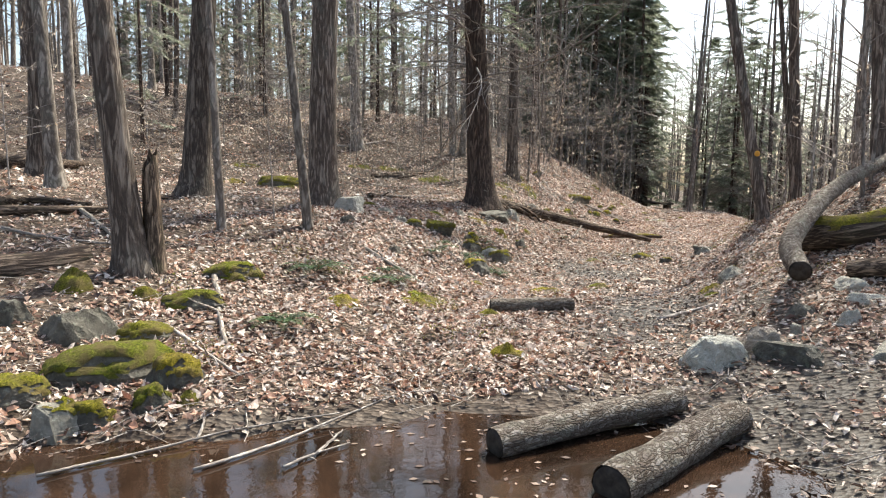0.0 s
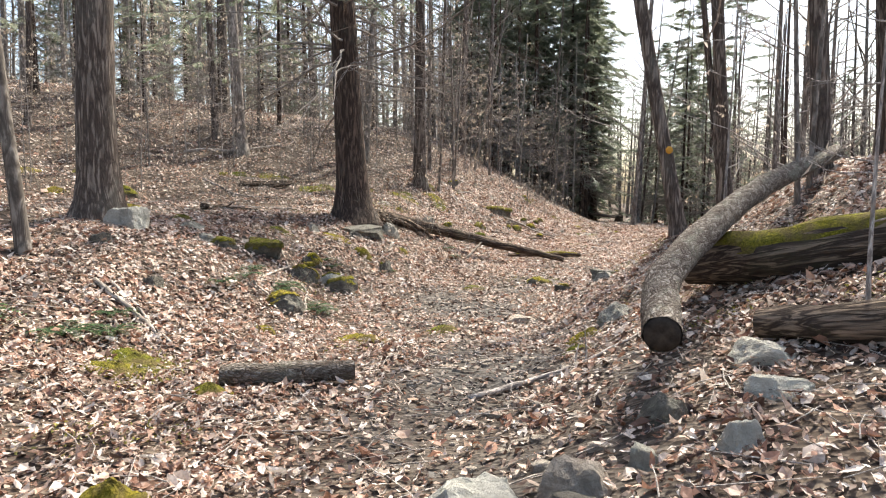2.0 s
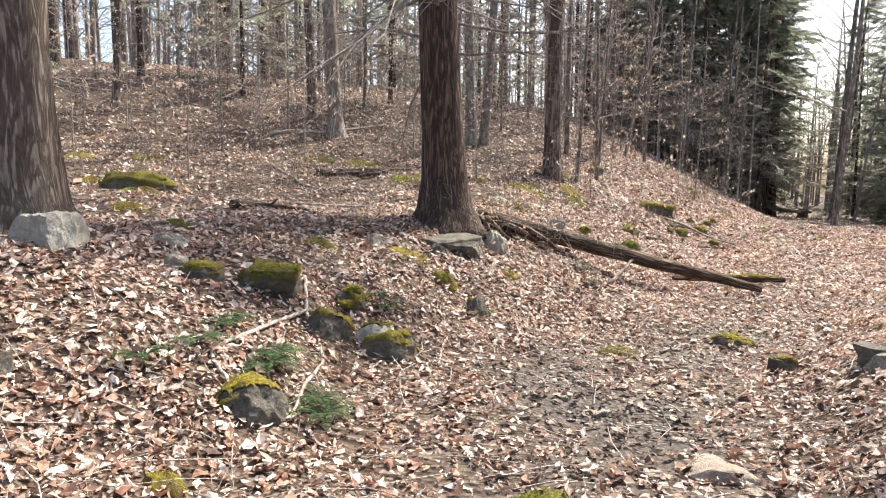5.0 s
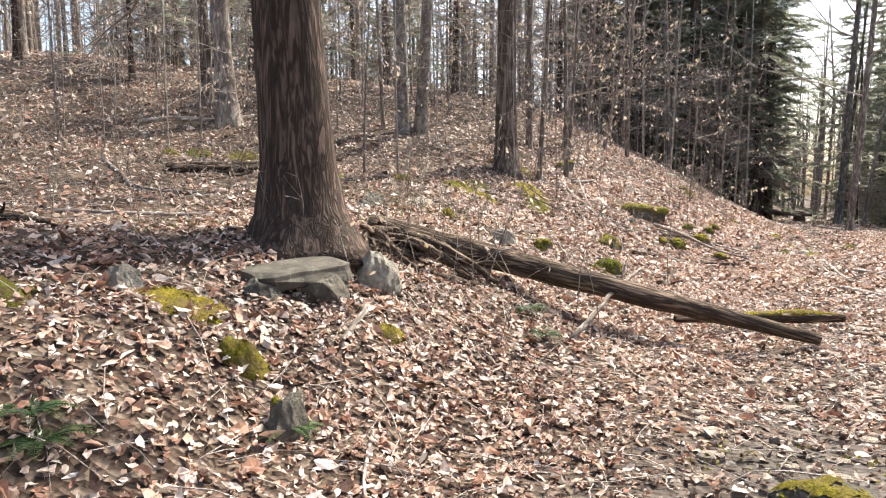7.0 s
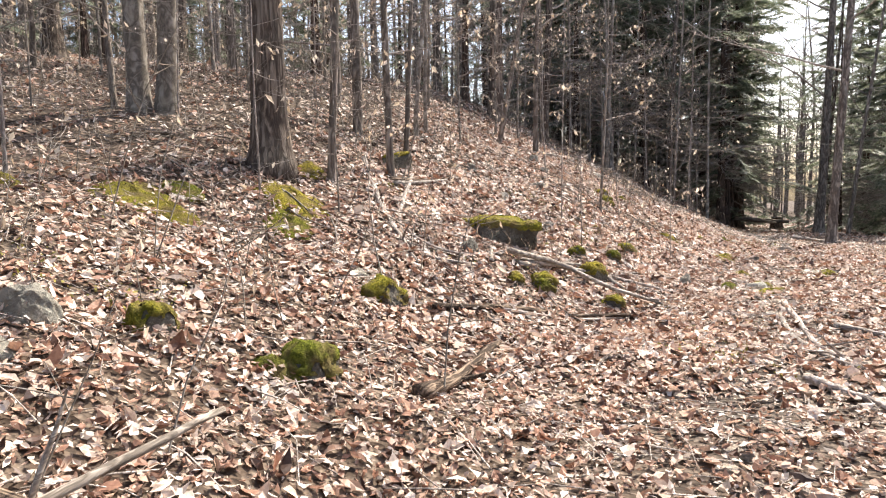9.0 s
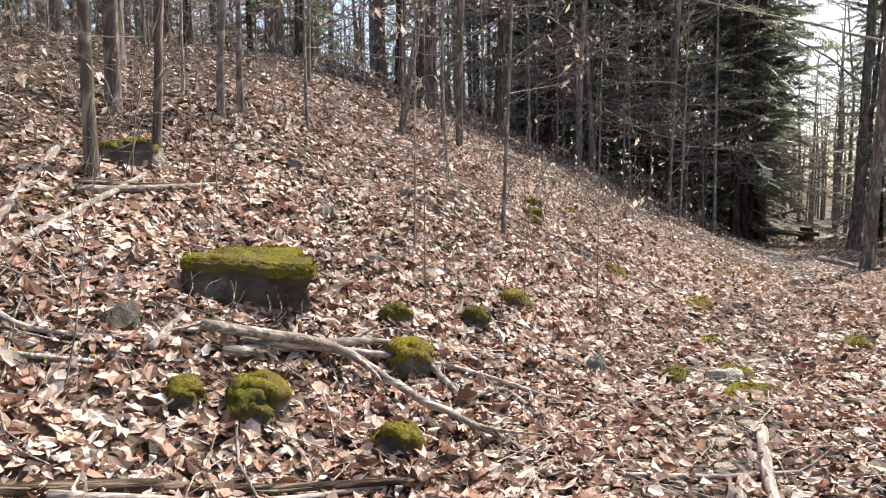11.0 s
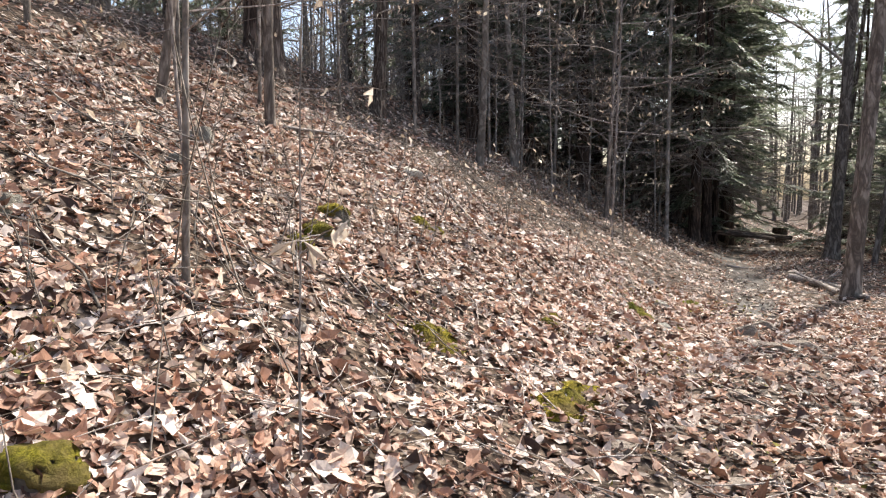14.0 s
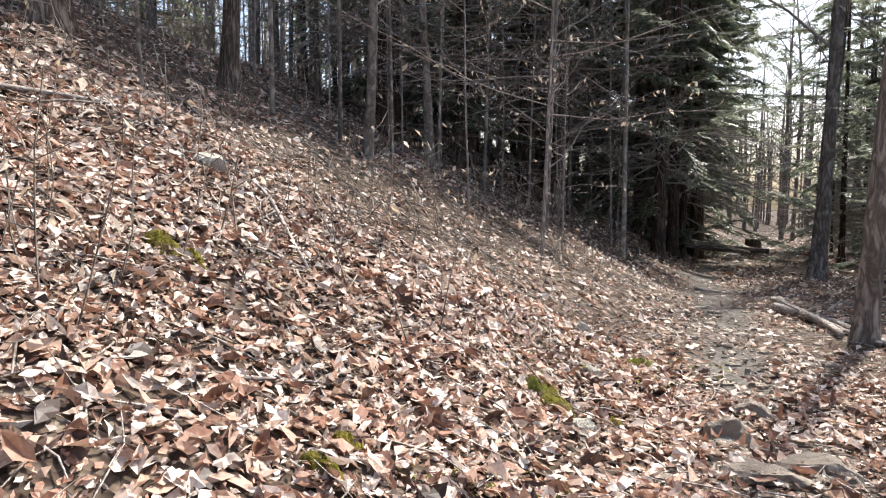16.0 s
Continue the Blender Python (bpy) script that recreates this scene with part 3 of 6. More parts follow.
tree(93, 6.48, 9.96, "thin grey young tree on the berm", height_m=7, radius=0.028, lean=(0.02, 0.0), first=0.2, bark_mat=BARK_GREY, limbs=8)
tree(94, 7.02, 13.08, "thin forked tree on the berm", height_m=10, radius=0.06, lean=(-0.12, 0.0), first=0.25, bend=0.05)
tree(10, -3.05, 9.25, "thin grey young tree on the forest floor", height_m=9, radius=0.062, lean=(-0.05, 0.0), first=0.35, bark_mat=BARK_GREY)
tree(11, -1.95, 9.8, "thin grey young tree on the forest floor", height_m=9, radius=0.075, lean=(-0.09, 0.0), first=0.35, bark_mat=BARK_GREY)
tree(12, -6.77, 11.73, "slim grey tree on the terrace", height_m=13, radius=0.13, lean=(-0.03, 0.0), first=0.4, bark_mat=BARK_GREY)
tree(13, -3.72, 23.0, "slim brown tree on the terrace", height_m=13, radius=0.12, first=0.4, lean=(-0.02, 0.0), bark_mat=BARK)
tree(14, 0.45, 22.10, "pale twin-stemmed tree on the terrace", height_m=15, radius=0.12, lean=(-0.015, 0.0), first=0.4, bark_mat=BARK_PALE)
tree(15, 0.72, 22.20, "pale twin-stemmed tree on the terrace", height_m=15, radius=0.11, lean=(0.02, 0.0), first=0.4, bark_mat=BARK_PALE)
tree(16, -2.66, 21.70, "pale grey tree on the terrace", height_m=15, radius=0.17, lean=(-0.03, 0.0), first=0.4, bark_mat=BARK_GREY)
tree(17, 4.17, 29.81, "stout tree with spreading roots on the bank top", height_m=17, radius=0.15, first=0.4)
tree(18, 11.55, 30.45, "brown tree at the trail edge", height_m=14, radius=0.10, lean=(0.06, 0.0), first=0.25, bark_mat=BARK_GREY)
tree(19, 14.1, 37.4, "tall brown tree beside the trail", height_m=17, radius=0.135, lean=(0.07, 0.0), first=0.25, bark_mat=BARK_GREY, bend=0.03)
tree(20, 15.6, 41.0, "forked slim tree beside the trail", height_m=15, radius=0.08, lean=(0.07, 0.0), first=0.3)
tree(21, 14.6, 36.5, "slim leaning tree beside the trail", height_m=14, radius=0.06, lean=(0.12, 0.0), first=0.2, bark_mat=BARK_GREY, limbs=20)
tree(22, 3.34, 24.16, "pale crooked thin tree on the slope", height_m=7, radius=0.035, lean=(0.02, 0.0), first=0.3, bark_mat=BARK_PALE, bend=0.08)
tree(23, 4.37, 26.93, "slanting slim tree on the bank", height_m=7, radius=0.045, lean=(0.18, 0.0), first=0.3, bark_mat=BARK_GREY)
tree(24, 2.16, 24.33, "slim grey tree on the bank top", height_m=12, radius=0.065, first=0.4, bark_mat=BARK_GREY)
tree(25, 2.65, 23.55, "slim grey tree on the bank top", height_m=12, radius=0.065, first=0.4, bark_mat=BARK_GREY)
tree(26, 5.05, 27.75, "slim tree with exposed roots on the bank", height_m=8, radius=0.05, first=0.3, bark_mat=BARK_GREY)

# the painted trail mark
s = Shape()
s.tube([(0, 0, 0), (0, -0.006, 0), (0, -0.008, 0)], [0.05, 0.05, 0.02], 14, 0.06)
mark = part("trail_mark", s, BLAZE, lean_tree, "round orange painted mark")
mark.location = (-0.205, -0.075, 1.16)


# ---- saplings ----
def young(seed, x, y, label="thin young beech with a few pale leaves", **kw):
    return tagged(stand(sapling(seed, **kw), x, y), label, "sapling", "young beeches")


young(501, 5.93, 24.56, height_m=4.2, radius=0.02, leaves=45, lean=(0.03, 0))
young(502, 6.76, 31.4, height_m=6.5, radius=0.06, leaves=60, lean=(0.05, 0))
young(503, 10.2, 35.5, height_m=9.0, radius=0.045, leaves=60, limbs=16, reach=0.26, bend=0.02)
young(504, 5.32, 23.45, height_m=3.6, radius=0.009, leaves=40, bark_mat=TWIG)
young(505, 6.78, 23.88, height_m=2.2, radius=0.006, leaves=12, bark_mat=TWIG, limbs=4)
young(506, 0.42, 19.50, height_m=4.0, radius=0.018, leaves=50, lean=(0.0, 0))
young(507, 2.86, 21.61, height_m=6.0, radius=0.045, leaves=40, bark_mat=BARK_GREY)
young(508, 3.45, 24.34, height_m=5.0, radius=0.03, leaves=90)
young(509, 3.34, 22.36, height_m=6.0, radius=0.045, leaves=30, bark_mat=BARK_GREY)
young(510, 3.37, 23.04, height_m=5.0, radius=0.035, leaves=30, bark_mat=BARK_GREY)
young(511, 7.20, 33.60, height_m=6.0, radius=0.07, leaves=70)
young(512, 5.20, 25.90, height_m=3.5, radius=0.015, leaves=40, bark_mat=TWIG)
young(513, -3.43, 16.66, height_m=3.2, radius=0.014, leaves=60, bark_mat=TWIG)
young(514, -2.48, 9.96, height_m=2.6, radius=0.012, leaves=25, bark_mat=TWIG)
young(515, 5.20, 9.30, height_m=2.8, radius=0.016, leaves=8, bark_mat=TWIG)
young(516, 4.60, 6.30, height_m=2.4, radius=0.014, leaves=4, bark_mat=TWIG)
young(517, 5.52, 22.84, height_m=2.2, radius=0.006, leaves=10, bark_mat=TWIG, limbs=4)

# ---- kinds of things on the forest floor ----
def rock_shape(seed, w, d, h, chop=13, near=0.5):
    """A broken stone: a ball cut by planes, then roughened. Its top comes out at about h, its foot well below the ground."""
    rng = random.Random(seed)
    bm = bmesh.new()
    bmesh.ops.create_icosphere(bm, subdivisions=4, radius=1.0)
    planes = []
    for _ in range(chop):
        n = Vector((rng.uniform(-1, 1), rng.uniform(-1, 1), rng.uniform(-0.3, 0.8))).normalized()
        planes.append((n, rng.uniform(near, 0.3 * near + 0.67)))
    planes.append((Vector((rng.uniform(-0.25, 0.25), rng.uniform(-0.25, 0.25), 1)).normalized(), rng.uniform(0.45, 0.65) if near < 0.6 else rng.uniform(0.78, 0.95)))
    off = Vector((seed * 3.1, seed * 1.7, 0))
    for v in bm.verts:
        p = v.co.copy()
        for n, k in planes:
            over = p.dot(n) - k
            if over > 0:
                p -= n * over
        p *= 1 + 0.15 * noise.noise(p * 2.1 + off) + 0.08 * noise.noise(p * 5 + off) + 0.035 * noise.noise(p * 12 + off)
        v.co = p
    for axis, size in ((0, 1.14 * w), (1, 1.14 * d)):
        span = max(v.co[axis] for v in bm.verts) - min(v.co[axis] for v in bm.verts)
        for v in bm.verts:
            v.co[axis] *= size / span
    high = max(v.co.z for v in bm.verts)
    for v in bm.verts:
        v.co.z *= (0.92 * h + 0.03) / high
    return bm


def rock(seed, x, y, w, d, h, mat, moss, label, turn=0, lift=0.0):
    rounded = moss >= 0.5 or "round" in label or "smooth" in label
    bm = rock_shape(seed, w, d, h, 7 if rounded else 13, 0.74 if rounded else 0.5)
    me = bpy.data.meshes.new("rock")
    bm.to_mesh(me)
    me.materials.append(mat)
    ob = new("rock", me)
    lowest = min(float(height(x + a, y + b)) for a in (-0.3 * w, 0.3 * w) for b in (-0.3 * d, 0.3 * d))
    base = 0.5 * lowest + 0.5 * float(height(x, y))
    ob.matrix_basis = Matrix.Translation((x, y, base - 0.01 + lift)) @ Matrix.Rotation(radians(turn), 4, "Z")
    if moss:
        bm.normal_update()
        rng = random.Random(seed)
        off = Vector((seed * 1.3, 0, seed * 0.7))
        limit = 0.72 - 0.85 * moss
        drop = [f for f in bm.faces if f.normal.z + 0.5 * noise.noise(f.calc_center_median() * (3 / max(w, 0.2)) + off) + 0.25 * noise.noise(f.calc_center_median() * (11 / max(w, 0.2)) + off) < limit + 0.15]
        bmesh.ops.delete(bm, geom=drop, context="FACES")
        left, groups = set(bm.faces), []
        while left:
            todo, found = [left.pop()], []
            while todo:
                f = todo.pop()
                found.append(f)
                for e in f.edges:
                    for g in e.link_faces:
                        if g in left:
                            left.remove(g)
                            todo.append(g)
            groups.append(found)
        groups.sort(key=len)
        bmesh.ops.delete(bm, geom=[f for found in groups[:-1] for f in found], context="FACES")
        if bm.faces:
            thick = min(0.05, 0.02 + 0.06 * h)
            for v in bm.verts:
                edge = 0.25 if v.is_boundary else 1.0
                v.co += v.normal * thick * edge * rng.uniform(0.55, 1.2) + Vector((0, 0, 0.004))
            mm = bpy.data.meshes.new("moss")
            bm.to_mesh(mm)
            mm.materials.append(MOSS)
            mm.polygons.foreach_set("use_smooth", [True] * len(mm.polygons))
            mo = new("moss", mm)
            mo.parent = ob
            tagged(mo, "yellow-green moss cap")
    bm.free()
    return tagged(ob, label, "rock")


def moss_cushion(seed, x, y, w, d, h, label):
    rng = random.Random(seed)
    rings, sides = 9, 26
    verts, faces = [], []
    edge = [1 + 0.38 * noise.noise((math.cos(math.tau * k / sides) * 1.3 + seed, math.sin(math.tau * k / sides) * 1.3, seed * 0.37)) for k in range(sides)]
    for i in range(rings + 1):
        f = i / rings
        for k in range(sides):
            a = math.tau * k / sides
            px, py = x + math.cos(a) * w * 0.56 * f * edge[k], y + math.sin(a) * d * 0.56 * f * edge[k]
            z = float(height(px, py)) + h * (1 - f * f) ** 0.6 * (0.9 + 0.55 * noise.noise((px * 9, py * 9, seed))) + (0.016 * (1 - f) - 0.02 * f) + rng.uniform(-0.012, 0.014) * (1 - f * 0.5)
            verts.append((px - x, py - y, z))
    z0 = float(height(x, y))
    verts = [(a, b, c - z0) for a, b, c in verts]
    for i in range(rings):
        for k in range(sides):
            n = (k + 1) % sides
            faces.append((i * sides + k, i * sides + n, (i + 1) * sides + n, (i + 1) * sides + k) if i else (k, (sides + n), sides + k))
    me = bpy.data.meshes.new("moss_cushion")
    me.from_pydata(verts, [], faces)
    me.materials.append(MOSS)
    me.polygons.foreach_set("use_smooth", [True] * len(me.polygons))
    ob = new("moss_cushion", me)
    ob.location = (x, y, z0)
    return tagged(ob, label, "moss")


def fern(seed, x, y, size, label):
    rng = random.Random(seed)
    root = empty("fern")
    for k in range(9):
        a = math.tau * (k + rng.uniform(-0.3, 0.3)) / 9
        out = Vector((math.cos(a), math.sin(a), 0))
        line = []
        long = 1.4 * size * rng.uniform(0.75, 1.15)
        for i in range(9):
            f = i / 8
            line.append(out * long * f + Vector((0, 0, long * (0.75 * f - 0.72 * f * f) + 0.02)))
        s = Shape()
        s.tube(line, [0.004 * (1 - 0.8 * i / 8) for i in range(9)], 3, cap=False)
        for i in range(2, 17):
            p, d = along(line, i / 17)
            side = d.cross(Vector((0, 0, 1))).normalized()
            wide = size * 0.26 * math.sin(math.pi * (0.12 + 0.86 * i / 17)) ** 0.8
            for sg in (-1, 1):
                s.blade(p, (side * sg + d * 0.35).normalized(), Vector((0, 0, 1)), wide, size * 0.07, 0.08)
        part("frond", s, FERN_LEAF, root, smooth=False)
    stand(root, x, y, rng.uniform(0, 6))
    return tagged(root, label, "fern")


def curve_through(points, per=6):
    """A smooth line through points."""
    pts = [points[0] * 2 - points[1]] + points + [points[-1] * 2 - points[-2]]
    out = []
    for i in range(1, len(pts) - 2):
        a, b, c, d = pts[i - 1:i + 3]
        for k in range(per):
            t = k / per
            out.append(0.5 * (2 * b + (c - a) * t + (2 * a - 5 * b + 4 * c - d) * t * t + (3 * b - a - 3 * c + d) * t ** 3))
    return out + [points[-1]]


def branch(seed, radius, mat, label, *spots, lifts=None):
    """A fallen branch that lies along spots of the ground."""
    rng = random.Random(seed)
    pts = []
    for i, (x, y) in enumerate(spots):
        lift = lifts[i] if lifts else 0.0
        spot = at(x, y, radius * 0.7 + lift + 0.012)
        spot.z = max(spot.z, WATER_Z + 0.02)
        pts.append(spot)
    line = curve_through(pts)
    for i, p in enumerate(line):
        if not lifts:
            p.z = max(p.z, float(height(p.x, p.y)) + radius * 0.5, WATER_Z + 0.01)
        p += Vector((rng.uniform(-1, 1), rng.uniform(-1, 1), 0)) * radius * 0.5
    n = len(line) - 1
    base = line[0].copy()
    grain = (line[-1] - base).to_track_quat("Z", "Y")
    line = [grain.inverted() @ (p - base) for p in line]
    s = Shape()
    s.tube(line, [radius * (1.1 - 0.55 * i / n) for i in range(n + 1)], 8 if radius > 0.02 else 5, 0.22)
    sides = []
    total = sum((line[i + 1] - line[i]).length for i in range(n))
    for _ in range(3 if mat is not ROTTEN else 1):
        p, d = along(line, rng.uniform(0.3, 0.9))
        w = (d * 0.8 + Vector((rng.uniform(-1, 1), rng.uniform(-1, 1), rng.uniform(-0.6, 0.6)))).normalized()
        tw = bent(p, w, min(0.45, total * rng.uniform(0.08, 0.22)), 3, 0.25, rng, -0.05)
        side = Shape()
        side.tube(tw, [radius * 0.5, radius * 0.4, radius * 0.3, radius * 0.15], 4, cap=False)
        sides.append(side)
    ob = new("fallen_branch", s.mesh("fallen_branch", mat))
    for side in sides:
        part("side_twig", side, mat, ob)
    ob.matrix_basis = Matrix.Translation(base) @ grain.to_matrix().to_4x4()
    return tagged(ob, label, "branch")


def log(seed, spots, radii, mat, label, name="log", per=5, cut=(True, True), moss=False, sides=22):
    """A felled trunk through points of space, with bark and sawn or broken ends."""
    rng = random.Random(seed)
    line = curve_through([Vector(p) for p in spots], per)
    base = line[0].copy()
    grain = (line[-1] - base).to_track_quat("Z", "Y")
    line = [grain.inverted() @ (p - base) for p in line]
    rise = grain.inverted() @ Vector((0, 0, 1))
    n = len(line) - 1
    r = [float(np.interp(i / n, np.linspace(0, 1, len(radii)), radii)) for i in range(n + 1)]
    root = empty(name)
    root.matrix_basis = Matrix.Translation(base) @ grain.to_matrix().to_4x4()
    s = Shape()
    s.tube(line, r, sides, 0.16, cap=False)
    part("bark", s, mat, root)
    for k, (i, j) in enumerate(((0, 1), (n, n - 1))):
        if not cut[k]:
            continue
        way = (line[i] - line[j]).normalized()
        e = Shape()
        e.tube([line[i] - way * 0.03, line[i] + way * 0.004, line[i] + way * 0.006], [r[i] * 0.93, r[i] * 0.92, r[i] * 0.5], 18, 0.05)
        part("cut_end", e, CUT, root, "dark weathered cut end")
    if moss:
        m = Shape()
        m.tube([p + rise * 0.35 * q for p, q in zip(line[1:-1], r[1:-1])], [q * 0.82 for q in r[1:-1]], 16, 0.35)
        part("moss", m, MOSS, root, "green moss over the upper side")
    return tagged(root, label, "log")


# ---- logs ----
log(301, [(3.31, 5.98, 0.79), (3.60, 6.72, 0.96), (4.24, 7.6, 1.2), (5.4, 8.9, 1.58), (7.3, 10.75, 2.03)], [0.10, 0.105, 0.105, 0.10, 0.09], BARK_LOG, "felled trunk with plated grey bark propped over a mossy log", per=7, cut=(True, False))
log(302, [(4.35, 8.1, 0.92), (5.0, 7.35, 1.08), (6.2, 6.3, 1.5)], [0.17, 0.2, 0.22], ROTTEN, "thick rotten log covered with green moss", cut=(True, False), moss=True)
log(303, [(4.1, 6.5, 0.74), (4.5, 5.95, 0.86), (5.3, 5.2, 1.12)], [0.09, 0.12, 0.13], ROTTEN, "split reddish rotten log on the leafy bank", sides=11)
log(304, [(0.36, 4.02, -0.06), (1.0, 4.36, -0.03), (1.78, 4.72, 0.0)], [0.10, 0.10, 0.095], BARK_LOG, "short wet log lying in the brook")
log(305, [(0.95, 3.45, -0.07), (1.5, 3.95, -0.05), (2.05, 4.38, 0.0)], [0.125, 0.12, 0.115], BARK_LOG, "short wet log lying in the brook mud")
log(306, [(0.62, 7.78, 0.1), (1.1, 7.8, 0.11), (1.62, 7.84, 0.12)], [0.08, 0.085, 0.075], BARK_LOG, "short grey log section on leaves beside the trail")
log(307, [(1.3, 16.4, 1.05), (2.3, 16.42, 0.82), (3.75, 16.28, 0.48), (5.2, 16.15, 0.16)], [0.13, 0.115, 0.095, 0.05], ROTTEN, "long weathered fallen trunk sloping down to the trail", per=8, cut=(False, False))
log(308, [(-4.9, 6.75, 0.58), (-4.45, 7.15, 0.6), (-4.0, 7.55, 0.66)], [0.17, 0.17, 0.15], ROTTEN, "grey decayed log section near the mossy tree", sides=12)

log(311, [(4.15, 16.72, 0.19), (4.9, 16.88, 0.19), (5.35, 17.02, 0.18), (5.8, 17.14, 0.16)], [0.035, 0.05, 0.06, 0.04], ROTTEN, "thin rotten log with yellow moss beside the trail", cut=(False, False), moss=True, sides=12)
log(309, [(12.9, 42.6, 0.35), (13.6, 42.0, 0.25), (14.6, 41.2, 0.2)], [0.10, 0.09, 0.06], BARK, "dark fallen log under the hemlocks")
log(310, [(12.4, 40.6, 0.4), (13.3, 40.9, 0.3), (14.2, 41.4, 0.15)], [0.08, 0.08, 0.05], BARK, "dark fallen log crossing another under the hemlocks")


def stump(x, y, r, tall, label):
    root = empty("tree_stump")
    s = Shape()
    s.tube([(0, 0, -0.1), (0, 0, 0.02), (0, 0, 0.12), (0.01, 0, tall * 0.6), (0.02, 0, tall)], [r * 1.5, r * 1.35, r * 1.12, r, r * 0.96], 18, 0.15, cap=False, flute=0.3)
    part("bark", s, ROTTEN, root)
    s = Shape()
    s.tube([(0.02, 0, tall - 0.05), (0.02, 0, tall - 0.005), (0.02, 0, tall)], [r * 0.93, r * 0.92, r * 0.6], 16, 0.08)
    part("cut_end", s, CUT, root, "dark weathered cut face")
    return tagged(stand(root, x, y), label, "stump")


stump(16.4, 47.6, 0.26, 0.55, "brown weathered tree stump beside the trail")

# ---- the stone seat under the oak ----
def slab(x, y, z, w, d, h, turn, label):
    bm = bmesh.new()
    bmesh.ops.create_cube(bm, size=1.0)
    bmesh.ops.bevel(bm, geom=bm.edges[:], offset=0.12, segments=1, affect="EDGES")
    bmesh.ops.subdivide_edges(bm, edges=bm.edges[:], cuts=2, use_grid_fill=True)
    for v in bm.verts:
        k = 1 + 0.12 * noise.noise(v.co * 2.3 + Vector((x, y, 0)))
        v.co = Vector((v.co.x * w * k, v.co.y * d * (1 + 0.18 * noise.noise(v.co * 1.9)), v.co.z * h + 0.02 * noise.noise(v.co * 6)))
    me = bpy.data.meshes.new("stone_slab")
    bm.to_mesh(me)
    bm.free()
    me.materials.append(ROCK_DARK)
    ob = new("stone_slab", me)
    ob.matrix_basis = pose(x, y, z, 3, -3, turn)
    return tagged(ob, label, "stone slab")


slab(1.19, 14.78, 0.82, 0.72, 0.46, 0.13, 50, "flat grey stone slab set like a seat at a tree foot")
rock(401, 1.12, 14.40, 0.24, 0.24, 0.15, ROCK_DARK, 0.0, "dark support stone under the slab", 20)
rock(402, 1.40, 14.74, 0.34, 0.3, 0.15, ROCK_DARK, 0.0, "dark support stone under the slab", 40)
rock(403, 1.66, 15.26, 0.34, 0.34, 0.30, ROCK, 0.0, "rounded grey boulder beside the slab", 10)


def moss_block(seed, x, y, top, w, d, h, turn, label):
    """A broken block of rock with steep sides and a mat of moss on its flat top."""
    rng = random.Random(seed)
    off = Vector((seed * 0.7, 0, seed * 0.3))
    bm = bmesh.new()
    bmesh.ops.create_cube(bm, size=1.0)
    for v in bm.verts:
        v.co += Vector((rng.uniform(-0.12, 0.12), rng.uniform(-0.12, 0.12), rng.uniform(-0.1, 0.06)))
    bmesh.ops.bevel(bm, geom=bm.edges[:], offset=0.05, segments=1, affect="EDGES")
    bmesh.ops.subdivide_edges(bm, edges=bm.edges[:], cuts=5, use_grid_fill=True)
    for v in bm.verts:
        under = max(0.0, 0.1 - v.co.z)
        q = v.co * 1.0
        v.co = Vector((q.x * w * (1 + 0.34 * noise.noise(q * 2.1 + off) - 0.35 * under), q.y * d * (1 + 0.25 * noise.noise(q * 1.7 + Vector((4, 0, 0))) - 0.8 * under), q.z * h + 0.1 * h * noise.noise(q * 2.6 + off) + 0.02 * noise.noise(q * 9)))
    me = bpy.data.meshes.new("rock")
    bm.to_mesh(me)
    me.materials.append(ROCK_DARK)
    ob = new("rock", me)
    bm.normal_update()
    drop = [f for f in bm.faces if f.normal.z + 0.35 * noise.noise(f.calc_center_median() * 7) < 0.45 or f.calc_center_median().z < 0.2 * h]
    bmesh.ops.delete(bm, geom=drop, context="FACES")
    bmesh.ops.subdivide_edges(bm, edges=bm.edges[:], cuts=2, use_grid_fill=True)
    for v in bm.verts:
        v.co += Vector((0.06 * v.co.x, 0.06 * v.co.y, 0.008 if v.is_boundary else rng.uniform(0.018, 0.045)))
        if v.is_boundary:
            v.co.z -= rng.uniform(0.0, 0.05)
    mm = bpy.data.meshes.new("moss")
    bm.to_mesh(mm)
    bm.free()
    mm.materials.append(MOSS)
    mm.polygons.foreach_set("use_smooth", [True] * len(mm.polygons))
    mo = new("moss", mm)
    mo.parent = ob
    tagged(mo, "thick yellow-green moss mat")
    ob.matrix_basis = pose(x, y, top - 0.5 * h, 4, 2, turn)
    return tagged(ob, label, "rock")


moss_block(405, 4.56, 22.08, 1.09, 0.74, 0.56, 0.50, 37, "broad dark blocky rock with a mossy flat top")
moss_block(44, 0.02, 12.14, 0.78, 0.44, 0.34, 0.24, 14, "overhanging grey rock with moss along its top")
for i in range(12):
    side = random.Random(960 + i)
    x, y = 4.42 + 0.052 * i + side.uniform(-0.03, 0.03), 21.5 + 0.042 * i + side.uniform(-0.05, 0.03)
    branch(440 + i, side.uniform(0.003, 0.0055), ROTTEN, "thin brown root hanging below a mossy rock", (x, y + 0.1), (x + side.uniform(-0.05, 0.08), y - 0.03), (x + side.uniform(-0.1, 0.15), y - 0.2), lifts=[0.16, 0.1, 0.0])
